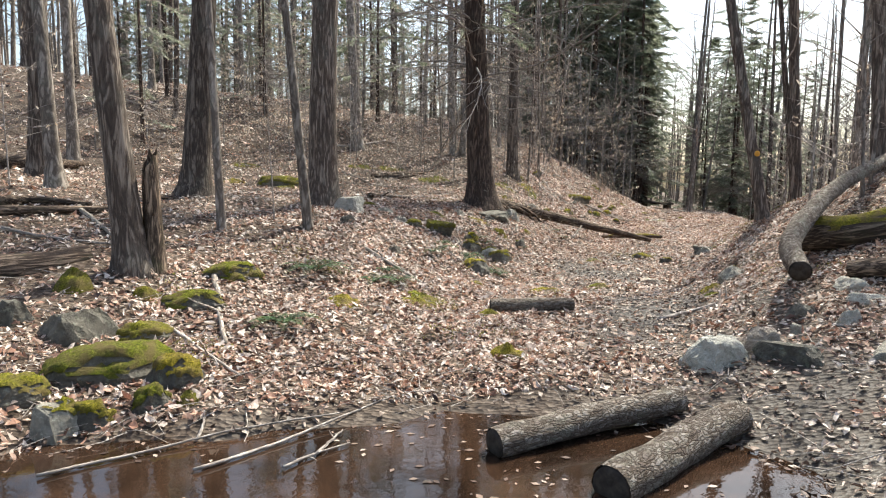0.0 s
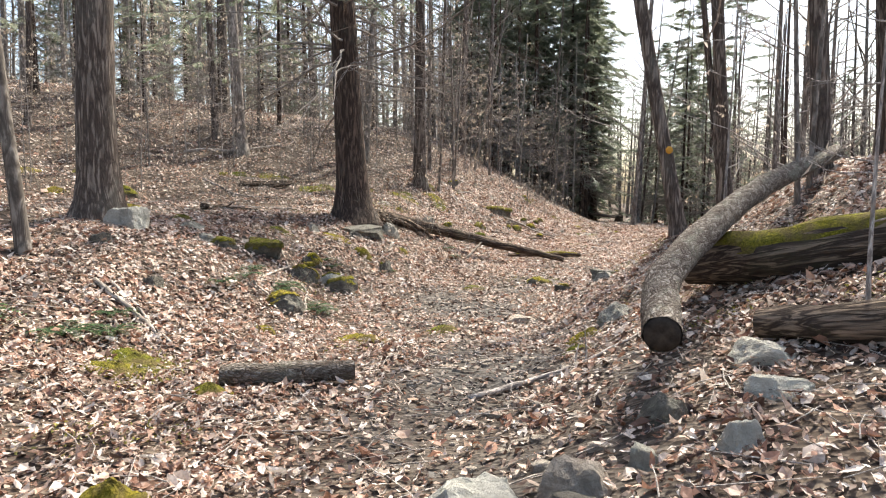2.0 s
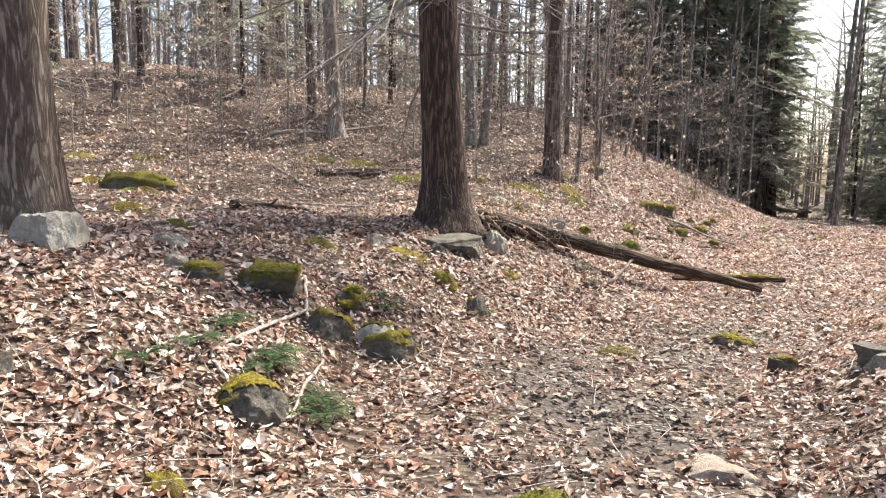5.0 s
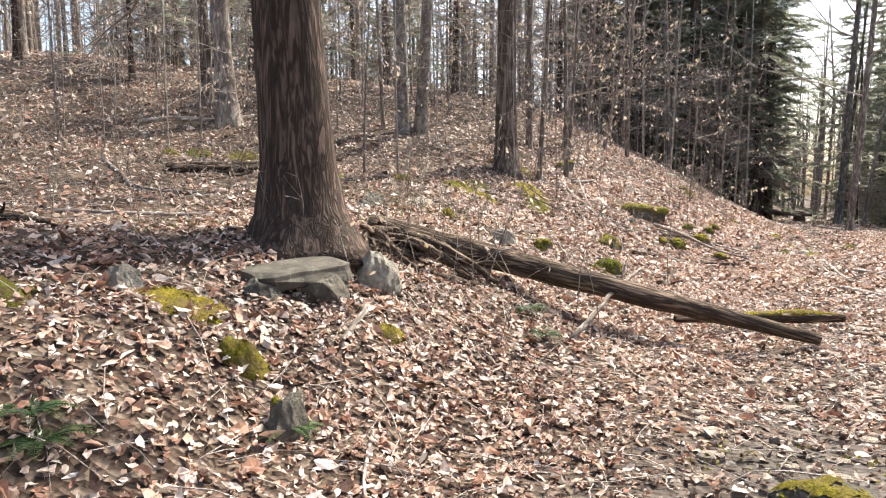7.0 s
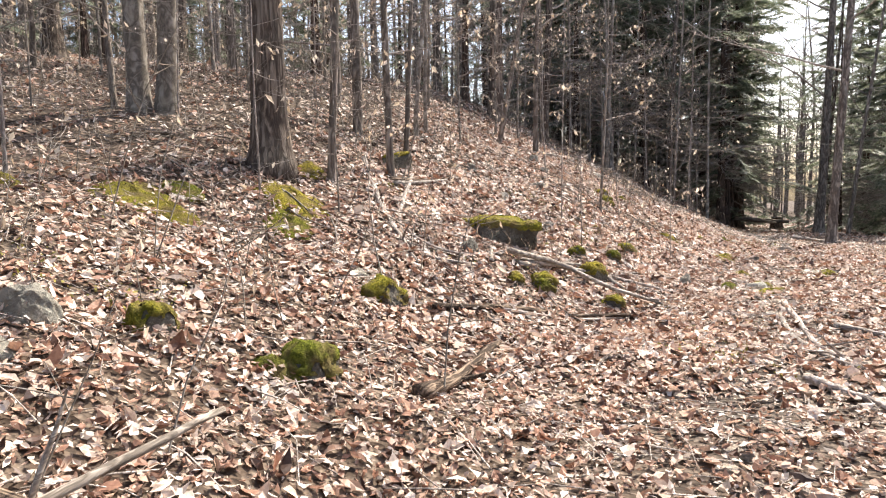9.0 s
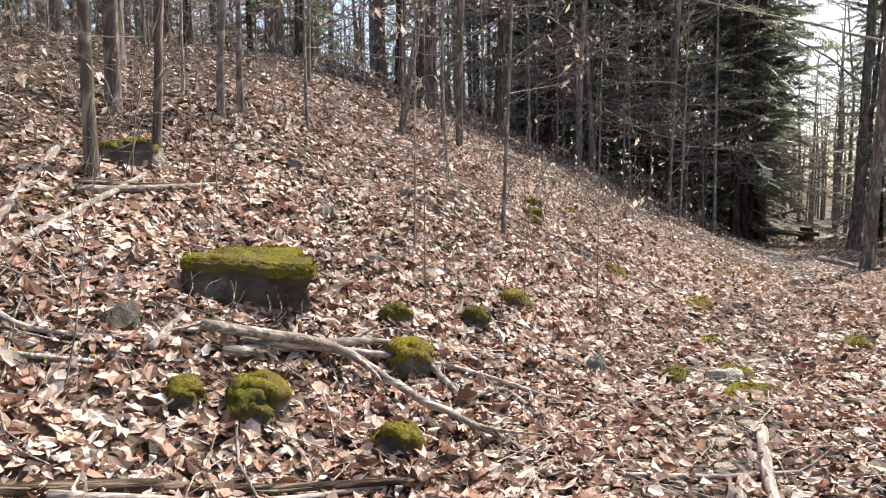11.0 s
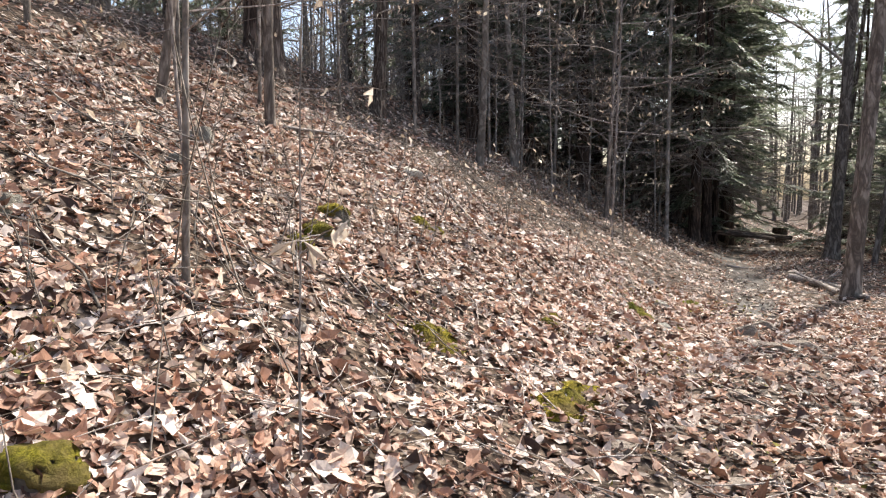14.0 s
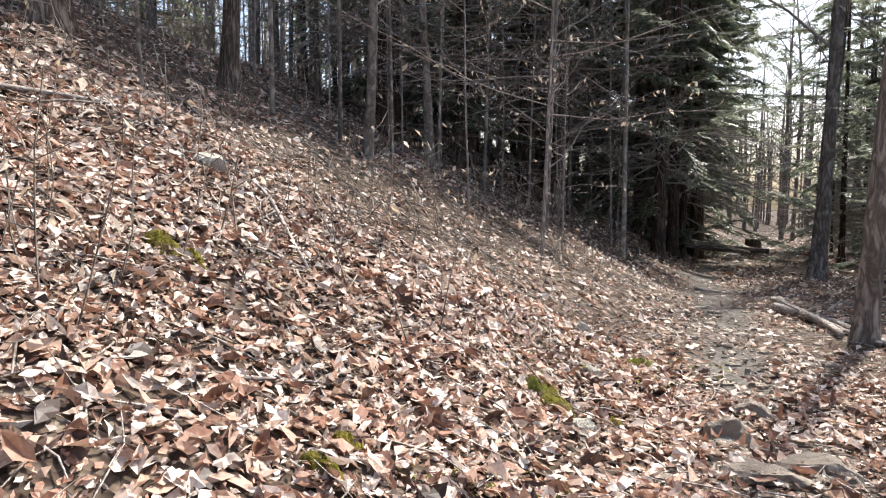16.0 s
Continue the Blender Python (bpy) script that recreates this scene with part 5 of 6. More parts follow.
branch(187, 0.011, TWIG, "thin straight stick on leaves", (-0.63, 10.89), (-0.52, 11.31), (-0.44, 11.65))
branch(188, 0.014, PEELED, "short pale twig on leaves", (1.49, 12.44), (1.51, 12.15), (1.53, 11.87))
branch(189, 0.025, PEELED, "short pale stick on leaves", (1.72, 14.72), (1.70, 14.48), (1.68, 14.26))
branch(190, 0.044, ROTTEN, "rotten fallen branch on the terrace", (-1.47, 14.39), (-1.43, 14.96), (-0.65, 14.68))
branch(191, 0.045, ROTTEN, "rotten fallen branch on the terrace", (-1.90, 18.29), (-1.10, 18.80), (-0.42, 20.02))
branch(192, 0.024, TWIG, "thin branch on the terrace", (-2.66, 18.18), (-1.72, 17.41), (-0.77, 17.04))
branch(193, 0.021, TWIG, "long thin branch at a tree foot", (-1.38, 15.64), (-0.40, 16.26), (0.41, 17.10))
branch(194, 0.045, TWIG, "fallen branch on the far terrace", (-4.10, 21.23), (-2.88, 21.78), (-1.80, 22.88))
branch(195, 0.012, TWIG, "thin twig on leaves", (2.04, 13.59), (2.13, 13.09), (2.36, 12.57))
branch(196, 0.013, TWIG, "thin twig on the trail", (3.40, 12.84), (3.56, 13.04), (3.73, 13.26))
branch(198, 0.022, PEELED, "forked pale branch leaning on the fallen trunk", (3.15, 15.55), (3.55, 16.28), (3.88, 16.95), lifts=[0.0, 0.34, 0.45])
branch(199, 0.010, TWIG, "dead branchlet at the fallen trunk", (0.57, 17.09), (1.41, 15.95), (1.69, 15.58))
branch(200, 0.010, TWIG, "dead branchlet at the fallen trunk", (0.94, 16.93), (1.44, 16.21), (1.68, 15.91), (1.94, 15.73))
branch(201, 0.010, TWIG, "dead branchlet at the fallen trunk", (1.15, 15.66), (1.21, 15.80), (1.26, 16.04))
branch(202, 0.010, TWIG, "dead branchlet at the fallen trunk", (1.31, 16.87), (1.67, 16.47), (1.98, 15.97))
branch(203, 0.032, ROTTEN, "rotten branch on the terrace", (-0.82, 19.71), (-0.51, 20.01), (-0.18, 20.45))
branch(204, 0.036, ROTTEN, "rotten branch on the terrace", (-1.16, 18.54), (-0.82, 18.74), (-0.81, 19.65))
branch(205, 0.013, TWIG, "fallen stick on leaves", (5.14, 16.17), (5.31, 16.17), (5.52, 16.21))
branch(206, 0.022, TWIG, "thin curved branch on the bank", (4.85, 21.50), (5.70, 22.08), (6.45, 22.07))
branch(207, 0.019, TWIG, "thin branch on the bank", (4.69, 20.32), (5.27, 20.66), (5.74, 20.97))
branch(208, 0.027, TWIG, "thin branch across the trail", (7.49, 21.91), (7.14, 20.34), (7.11, 19.47))
branch(209, 0.021, TWIG, "thin dead sapling lying on the bank", (3.53, 22.68), (3.66, 21.20), (3.94, 20.74), (4.43, 20.95))
branch(210, 0.051, ROTTEN, "weathered short log with peeling bark on leaves", (4.30, 18.37), (4.48, 18.82), (4.67, 19.51))
branch(211, 0.029, ROTTEN, "straight fallen branch on leaves", (4.18, 19.84), (4.77, 20.42), (5.26, 20.72), (5.87, 21.02))
branch(212, 0.031, PEELED, "thick bent bleached branch on leaves", (4.81, 21.33), (5.12, 21.80), (5.52, 22.09), (5.92, 21.89))
branch(213, 0.021, TWIG, "thin end of a bent branch", (5.91, 21.83), (6.13, 22.05), (6.37, 21.81))
branch(214, 0.029, TWIG, "dark fallen branch on the bank", (3.00, 22.48), (3.42, 21.42), (3.73, 20.82), (3.95, 20.49))
branch(215, 0.019, TWIG, "dark forked branch on the bank", (3.42, 21.42), (3.90, 20.94), (4.29, 21.04), (4.65, 21.40))
branch(216, 0.029, TWIG, "dark fallen branch on the bank", (3.42, 22.09), (3.72, 22.56), (3.90, 23.09))
branch(217, 0.026, TWIG, "grey branch across the trail", (7.24, 21.35), (7.05, 20.50), (7.01, 19.83), (7.08, 19.52))
branch(218, 0.033, TWIG, "grey branch across the trail", (7.50, 20.85), (7.65, 20.72), (7.80, 20.54))
branch(219, 0.030, TWIG, "grey thick branch beside the trail", (6.67, 19.29), (6.79, 18.99), (6.88, 18.65))
branch(220, 0.015, TWIG, "thin long twig on leaves", (6.31, 21.24), (7.21, 21.38), (8.01, 21.60))
branch(221, 0.017, TWIG, "short rotten branch on leaves", (1.14, 21.34), (1.31, 21.45), (1.43, 21.44))
branch(222, 0.014, TWIG, "grey twig on leaves", (5.34, 19.30), (5.45, 19.54), (5.69, 19.69))
branch(223, 0.030, ROTTEN, "dark rotten branch on the bank", (3.36, 22.17), (3.52, 22.38), (3.67, 22.54), (3.74, 22.76))
branch(224, 0.021, PEELED, "pale split stick standing in leaves", (4.56, 21.15), (4.54, 21.31), (4.53, 21.46))
branch(225, 0.014, TWIG, "bleached fork of a bent branch", (5.26, 21.80), (5.32, 22.09), (5.43, 22.23), (5.61, 22.28))
branch(226, 0.010, TWIG, "thin twig under a branch", (5.77, 22.03), (5.89, 21.97), (5.93, 21.74))
branch(227, 0.017, TWIG, "dark stick on the slope", (4.21, 25.82), (4.53, 25.81), (4.75, 25.94))
branch(228, 0.019, TWIG, "dark stick on the slope", (4.23, 25.66), (4.48, 25.81), (4.71, 25.94))
branch(229, 0.015, TWIG, "thin stick on the slope", (4.76, 25.77), (5.01, 26.41), (5.34, 27.07))
branch(230, 0.011, TWIG, "thin stick on the slope", (4.51, 23.92), (4.65, 24.28), (4.82, 24.27))
branch(231, 0.010, TWIG, "pale stick upright in leaves", (4.63, 23.80), (4.76, 23.62), (4.87, 23.48))
branch(232, 0.011, TWIG, "thin stick on the slope", (4.92, 24.37), (5.08, 24.28), (5.57, 24.21))
branch(233, 0.011, TWIG, "thin stick at a sapling foot", (5.87, 24.47), (6.10, 24.45), (6.31, 24.59))
branch(234, 0.019, TWIG, "long thin stick on the slope", (5.55, 28.14), (6.50, 28.66), (7.19, 27.91))
branch(235, 0.055, TWIG, "broken branch at the trail edge", (11.53, 32.49), (11.69, 31.91), (11.42, 30.60))
branch(236, 0.015, TWIG, "dark stick on the slope", (4.45, 25.85), (4.58, 25.89), (4.70, 25.95))
branch(237, 0.020, TWIG, "long thin pole lying on the slope", (5.11, 27.89), (5.51, 28.56), (5.92, 28.78), (6.41, 28.71))
branch(238, 0.011, TWIG, "thin stick on the slope", (4.85, 26.09), (4.99, 26.30), (5.33, 26.20))
branch(239, 0.017, TWIG, "thin stick on the slope", (5.44, 28.44), (5.35, 29.75), (5.65, 29.71))
branch(240, 0.013, TWIG, "thin stick on the slope", (6.52, 27.62), (6.92, 27.81), (7.30, 27.95))
branch(241, 0.010, TWIG, "crooked stick at a sapling foot", (5.86, 24.53), (5.99, 24.49), (6.15, 24.55), (6.32, 24.65))
branch(242, 0.007, TWIG, "thin twig on leaves", (6.35, 24.23), (6.34, 24.39), (6.39, 24.56))
branch(243, 0.053, TWIG, "broken branch at the trail edge", (11.92, 33.48), (11.68, 31.99), (11.82, 31.58), (11.60, 30.15))
branch(244, 0.009, TWIG, "thin twig on leaves", (8.02, 25.68), (8.20, 25.70), (8.34, 25.65))
branch(245, 0.036, TWIG, "broken dark branch with a fork at the trail edge", (11.95, 33.64), (11.71, 32.17), (11.73, 31.53), (11.56, 30.23))
branch(246, 0.024, TWIG, "fork of a broken branch", (11.73, 31.53), (12.06, 31.86), (12.14, 31.67))
branch(247, 0.012, TWIG, "long thin branch on the slope", (6.27, 27.53), (6.64, 27.66), (6.92, 27.88), (7.29, 27.96), (7.72, 28.45))
branch(248, 0.011, TWIG, "thin stick on the slope", (6.81, 29.28), (6.98, 29.04), (7.26, 28.70))
branch(249, 0.012, TWIG, "long thin stick on the slope", (5.45, 28.28), (5.75, 28.56), (6.17, 28.89))
branch(250, 0.015, TWIG, "dark stick on the slope", (5.16, 28.06), (5.25, 28.17), (5.40, 28.30))
branch(251, 0.009, TWIG, "thin branch on leaves", (6.98, 26.62), (7.15, 26.75), (7.44, 26.72))
branch(252, 0.011, TWIG, "thick stick on leaves", (7.31, 26.51), (7.47, 26.70), (7.66, 26.87))
branch(253, 0.007, TWIG, "thin twig on leaves", (7.65, 26.89), (7.73, 27.00), (7.78, 27.11))
branch(254, 0.007, PEELED, "pale stick on leaves", (7.50, 26.25), (7.65, 26.23), (7.80, 26.24))
branch(255, 0.010, PEELED, "pale stick on the slope", (8.10, 28.92), (8.23, 28.62), (8.35, 28.34))
branch(256, 0.008, TWIG, "thin stick on leaves", (7.45, 27.34), (7.65, 27.44), (7.90, 27.59))
branch(257, 0.024, TWIG, "dark stick on the slope", (7.76, 33.01), (7.92, 33.06), (8.08, 32.69))
branch(258, 0.011, TWIG, "thin stick on the slope", (5.57, 28.16), (5.55, 28.48), (5.80, 28.48))
branch(259, 0.022, TWIG, "thin twig on the trail", (11.11, 34.49), (11.34, 34.42), (11.56, 34.34))

# ---- the wood around ----
rng = random.Random(77)
kinds = [bare_tree(600 + i, height_m=15 + i % 3 * 2, radius=(0.09, 0.14, 0.18, 0.11, 0.07, 0.16)[i], first=0.26, limbs=11, sides=9, twigs=3, bark_mat=(BARK, BARK_GREY, BARK, BARK_HEMLOCK, BARK_GREY, BARK)[i], lean=(rng.uniform(-0.04, 0.04), 0), bend=0.032) for i in range(6)]
firs = [hemlock(620 + i, height_m=17 + 2 * i, radius=0.12 + 0.03 * i, first=(0.03, 0.08, 0.14)[i], limbs=84, reach=3.3, spray=0.5, sprays=40, dead=30) for i in range(3)]
shoots = [sapling(640 + i, height_m=3.0 + 0.6 * i, radius=0.011 + 0.002 * i, leaves=(110, 70, 170, 30)[i], limbs=18, bark_mat=(BARK_PALE, TWIG, BARK_PALE, TWIG)[i], reach=0.6) for i in range(4)]
lanky = [bare_tree(660 + i, height_m=9 + 1.5 * i, radius=(0.05, 0.065, 0.08)[i], first=0.12, limbs=22, sides=8, twigs=5, bark_mat=BARK_GREY, reach=0.3, bend=0.035) for i in range(3)]
for ob in lanky:
    tagged(ob, "thin bare tree with many fine branches", "tree", "thin bare trees")
for ob in kinds:
    tagged(ob, "bare slender woodland tree on the leafy slope", "tree", "bare woodland trees")
for ob in firs:
    tagged(ob, "dark green hemlock with drooping boughs", "tree", "hemlocks")
for ob in shoots:
    tagged(ob, "young beech with pale clinging leaves", "sapling", "young beeches")
airy = [hemlock(630 + i, height_m=9 + 2 * i, radius=0.07 + 0.02 * i, first=(0.10, 0.16)[i], limbs=26, reach=2.8, spray=0.34, sprays=26, dead=12, needles=NEEDLE_GLARE) for i in range(2)]
for ob in airy:
    tagged(ob, "young hemlock with airy level sprays, grey-green from painted glare", "tree", "young hemlocks")
used, unused = [], [*kinds, *lanky, *firs, *shoots]


def settle(pool, x, y, gap, size):
    """Plant one of a pool, unless another tree stands too near."""
    if any((x - a) ** 2 + (y - b) ** 2 < (gap + g) ** 2 / 4 for a, b, g in used):
        return False
    used.append((x, y, gap))
    ob = rng.choice(pool)
    turn = rng.uniform(0, math.tau)
    if ob in unused:
        unused.remove(ob)
        stand(ob, x, y, turn, size)
    else:
        stand_copy(ob, x, y, turn, size)
    return True


def scatter(pool, count, xa, xb, ya, yb, gap, low, high, left=None, right=None):
    done, tries = 0, 0
    while done < count and tries < 40 * count:
        tries += 1
        x, y = rng.uniform(xa, xb), rng.uniform(ya, yb)
        d = float(trail_x(y)) - x
        if left is not None and d < left or right is not None and -d < right:
            continue
        done += settle(pool, x, y, gap, rng.uniform(low, high))


for i, (x, y, k) in enumerate(((-2.4, 25.8, 1.0), (0.6, 28.2, 1.0), (-6.4, 24.6, 0.9), (3.4, 31.0, 1.0), (-7.6, 28.6, 1.1), (6.3, 34.6, 1.0), (-8.6, 19.4, 0.9), (-10.5, 26.0, 1.0), (-5.4, 29.5, 1.1))):
    stand(airy[i], x, y, i, k) if i < 2 else stand_copy(airy[i % 2], x, y, 2.1 * i, k)
    used.append((x, y, 0.6))
# the hemlock grove beside the trail and over the bank
scatter(firs, 42, 5, 17, 38, 62, 1.9, 0.65, 1.1, left=1.9)
scatter(firs, 20, -24, 3, 44, 64, 2.6, 0.7, 1.1)
for x, y, k in ((6.2, 36.0, 0.9), (8.6, 37.2, 1.0), (10.2, 38.8, 0.85), (11.6, 42.0, 1.0), (9.4, 41.5, 0.9)):
    settle(firs, x, y, 0.6, k)
scatter(kinds[:1] + kinds[3:5], 16, 3, 14, 34, 46, 0.9, 0.6, 0.9, left=3.6)
# bare trees of the terrace and the hill behind it
scatter([kinds[1], kinds[2], kinds[5]], 24, -26, -4, 27, 42, 2.4, 0.9, 1.2)
scatter(kinds, 5, -22, -8, 17, 27, 3.0, 0.8, 1.1)
scatter(kinds, 20, -22, -7.5, 6, 17, 2.0, 0.75, 1.1)
scatter(kinds, 6, -3, 6, 31, 38, 2.2, 0.6, 0.95, left=6.0)
for x, y, k in ((7.4, 35.8, 0.8), (17.0, 38.6, 0.8), (18.8, 42.2, 0.9), (20.4, 39.6, 0.9), (16.8, 35.4, 0.6), (12.6, 41.5, 0.8), (13.9, 45.5, 0.85), (14.8, 50.0, 0.9), (17.6, 44.0, 0.7), (20.5, 52.0, 0.8), (24.5, 57.0, 0.9), (27.6, 61.0, 1.0), (23.4, 54.0, 0.8), (31.0, 66.0, 1.0), (21.6, 48.0, 0.7), (22.5, 51.0, 0.5), (25.6, 53.0, 0.5), (27.5, 57.5, 0.55), (30.5, 58.5, 0.5), (19.8, 49.5, 0.45), (33.0, 62.0, 0.55), (29.0, 50.0, 0.45)):
    stand_copy(firs[0], x, y, rng.uniform(0, 6), k)
    used.append((x, y, 1.0))
# the open side beyond the berm and below the trail
scatter(kinds, 60, 8.5, 36, 14, 46, 1.4, 0.55, 0.9, right=4.0)
scatter(lanky, 46, 8.5, 30, 13, 44, 1.0, 0.7, 1.25, right=3.6)
scatter(lanky, 7, -12, 2, 22, 34, 1.0, 0.6, 1.1)
scatter(lanky, 7, 2, 12, 33, 44, 1.2, 0.6, 0.9, left=3.0)
scatter(kinds, 26, 16, 46, 42, 85, 2.2, 0.7, 1.0, right=3.0)
scatter(firs, 7, 16, 40, 38, 75, 3.5, 0.55, 0.9, right=3.5)
scatter(kinds, 16, 9.5, 26, -6, 13, 2.2, 0.6, 0.9)
scatter(kinds, 14, -16, 12, -18, -5, 2.4, 0.7, 1.0)
# saplings
scatter(shoots, 60, -9, 3.4, 19, 32, 0.6, 0.6, 1.1, left=4.2)
scatter(shoots, 26, 2, 12, 31, 41, 0.7, 0.8, 1.4, left=2.6)
scatter(shoots, 12, -14, -4, 10, 20, 1.2, 0.6, 1.0)
scatter(shoots, 12, 7, 16, 13, 30, 1.2, 0.7, 1.2, right=2.6)
for ob in unused:
    stand(ob, -30 + 3 * len(used), -30)
    used.append((0, 0, 0))


# beeches that keep their pale leaves, before the dark grove
beeches = [sapling(680 + i, height_m=5.0 + i, radius=0.026 + 0.006 * i, leaves=190, limbs=26, reach=0.5, bark_mat=BARK_PALE, name="beech", bend=0.03, thin=0.011) for i in range(2)]
for i, (x, y, k) in enumerate(((4.7, 28.3, 0.8), (5.9, 30.8, 0.9), (6.8, 32.6, 1.0), (3.1, 27.0, 0.9), (1.6, 25.6, 1.0), (0.1, 24.7, 0.9), (-1.3, 24.0, 0.9), (7.9, 34.4, 1.0), (9.2, 35.9, 0.95), (2.3, 29.3, 1.1), (-2.9, 23.0, 0.8), (10.4, 37.6, 0.9), (3.9, 24.9, 0.7), (-4.4, 19.6, 0.7), (-0.6, 20.6, 0.75), (4.3, 27.4, 0.7), (5.2, 29.6, 0.8), (6.4, 31.6, 0.8), (7.3, 33.4, 0.8), (1.0, 23.9, 0.8), (2.6, 25.6, 0.8), (-3.8, 21.6, 0.8), (8.6, 35.0, 0.8))):
    ob = stand(beeches[i], x, y, i, k) if i < 2 else stand_copy(beeches[i % 2], x, y, 1.7 * i, k)
    tagged(ob, "slender beech with level branches and pale dry leaves", "tree", "slender beeches")


# ---- distant woods ----
def far_woods(name, count, where, tall, label):
    s = Shape()
    r = random.Random(count)
    for _ in range(count):
        x, y = where(r)
        z, h = float(height(x, y)) - 0.3, tall * r.uniform(0.7, 1.2)
        line = [Vector((x, y, z)), Vector((x + r.uniform(-0.4, 0.4), y, z + 0.5 * h)), Vector((x + r.uniform(-0.9, 0.9), y, z + h))]
        rad = r.uniform(0.10, 0.24)
        s.tube(line, [rad, rad * 0.7, rad * 0.15], 5, cap=False)
        for _ in range(15):
            p, d = along(line, r.uniform(0.22, 0.97))
            a = r.uniform(0, math.tau)
            tw = bent(p, (math.cos(a), math.sin(a), r.uniform(0.3, 1.0)), h * r.uniform(0.12, 0.3), 2, 0.25, r)
            s.tube(tw, [rad * 0.32, rad * 0.22, rad * 0.1], 3, cap=False)
    return tagged(new(name, s.mesh(name, BARK_GREY)), label, "woods", kind="stuff")


far_woods("far_woods_valley", 560, lambda r: (r.uniform(26, 110), r.uniform(24, 150)), 19, "distant grey leafless woods in the valley")
far_woods("far_woods_hill", 300, lambda r: (r.uniform(-70, 10), r.uniform(48, 110)), 17, "distant dim leafless woods on the hill")

# ---- fallen leaves ----
LEAF = np.array([(0, 0, 0), (0.30, 0.20, 0.05), (0.30, 0, 0), (0.30, -0.20, 0.05), (0.66, 0.19, 0.06), (0.66, 0, 0.01), (0.66, -0.19, 0.06), (1, 0, 0.05)])
LEAF_FACES = np.array([(0, 2, 1), (0, 3, 2), (1, 2, 5), (1, 5, 4), (2, 3, 6), (2, 6, 5), (4, 5, 7), (5, 6, 7)])
SMALL = np.array([(0, 0, 0), (0.5, 0.22, 0.06), (0.5, -0.22, 0.06), (1, 0, 0.02)])
SMALL_FACES = np.array([(0, 2, 1), (1, 2, 3)])


def litter(name, x, y, size, mat, label, gen, detailed=True, stand_up=0.35, above=0.0):
    """Leaves strewn at the given points, each turned, tilted and curled its own way."""
    n = len(x)
    shape, tris = (LEAF, LEAF_FACES) if detailed else (SMALL, SMALL_FACES)
    e = 0.04
    z = height(x, y)
    normal = np.stack([-(height(x + e, y) - z) / e, -(height(x, y + e) - z) / e, np.ones(n)], -1)
    normal += gen.normal(0, stand_up, (n, 3)) * np.array([1, 1, 0.2])
    normal /= np.linalg.norm(normal, axis=1, keepdims=True)
    a = gen.uniform(0, 2 * np.pi, n)
    way = np.stack([np.cos(a), np.sin(a), np.zeros(n)], -1)
    way -= normal * (way * normal).sum(1, keepdims=True)
    way /= np.linalg.norm(way, axis=1, keepdims=True)
    side = np.cross(normal, way)
    wide, curl = gen.uniform(0.45, 1.5, n), gen.normal(0.4, 2.1, n)
    p = shape[None] * np.stack([np.ones(n), wide, curl], -1)[:, None]
    p += gen.normal(0, 0.045, p.shape)
    bow = gen.normal(0.0, 0.2, n)[:, None] * (p[:, :, 0] - 0.5) ** 2 * 4
    p[:, :, 2] += bow
    p[:, :, 0] -= 0.5
    p *= size[:, None, None]
    lift = gen.uniform(0.006, 0.04, n)
    base = np.stack([x, y, z + lift + above], -1)
    world_p = base[:, None] + p[:, :, :1] * way[:, None] + p[:, :, 1:2] * side[:, None] + p[:, :, 2:] * normal[:, None]
    faces = (tris[None] + (np.arange(n) * len(shape))[:, None, None]).reshape(-1, 3)
    return tagged(new(name, fast_mesh(name, world_p.reshape(-1, 3), faces, mat, False)), label, "leaves", kind="stuff")


def strewn(gen, count, xa, xb, ya, yb, keep):
    """Random points of a rectangle, thinned by a share that keep() gives."""
    x, y = gen.uniform(xa, xb, count), gen.uniform(ya, yb, count)
    ok = gen.uniform(0, 1, count) < keep(x, y)
    return x[ok], y[ok]


def cover(x, y):
    """How thickly leaves lie: less on mud, water and bare spots, and where tree shade is imitated."""
    patchy = np.clip(0.85 + 0.45 * bumps(x / 0.8, y / 0.8, 21), 0.3, 1)
    dry = base_height(x, y) > WATER_Z + 0.02
    # Thinned below the tall hemlock: dark ground showing through stands in for its shade.
    patchy = patchy * (1 - 0.5 * np.exp(-((x - 1.0) / 2.0) ** 2 - ((y - 12.2) / 2.0) ** 2))
    return patchy * np.clip(1 - 1.2 * muddiness(x, y), 0.05, 1) * dry


def off_trail(x, y):
    return np.abs(trail_x(y) - x)


gen = np.random.default_rng(11)
x, y = strewn(gen, 285000, -5, 13, -0.5, 29, lambda x, y: cover(x, y) * np.interp(off_trail(x, y), [3.5, 5.5, 6.5], [1, 0.6, 0]))
litter("leaf_litter", x, y, gen.uniform(0.03, 0.082, len(x)), DRY_LEAF, "dry tan and brown beech leaves covering the ground", gen, True, 0.36)
x, y = strewn(gen, 380000, -5, 13, -0.5, 30, lambda x, y: cover(x, y) * np.interp(off_trail(x, y), [3.5, 5.5, 6.5], [1, 0.6, 0]))
litter("leaf_crumbs", x, y, gen.uniform(0.018, 0.055, len(x)), DRY_LEAF, "small broken bits of dry brown leaves", gen, False, 0.4)
x, y = strewn(gen, 66000, -5, 13, -0.5, 29, lambda x, y: cover(x, y) * np.interp(off_trail(x, y), [3.5, 5.5, 6.5], [1, 0.6, 0]))
x2, y2 = strewn(gen, 22000, 3.0, 10.5, 19, 29.5, lambda x, y: cover(x, y) * (off_trail(x, y) < 7))
x, y = np.append(x, x2), np.append(y, y2)
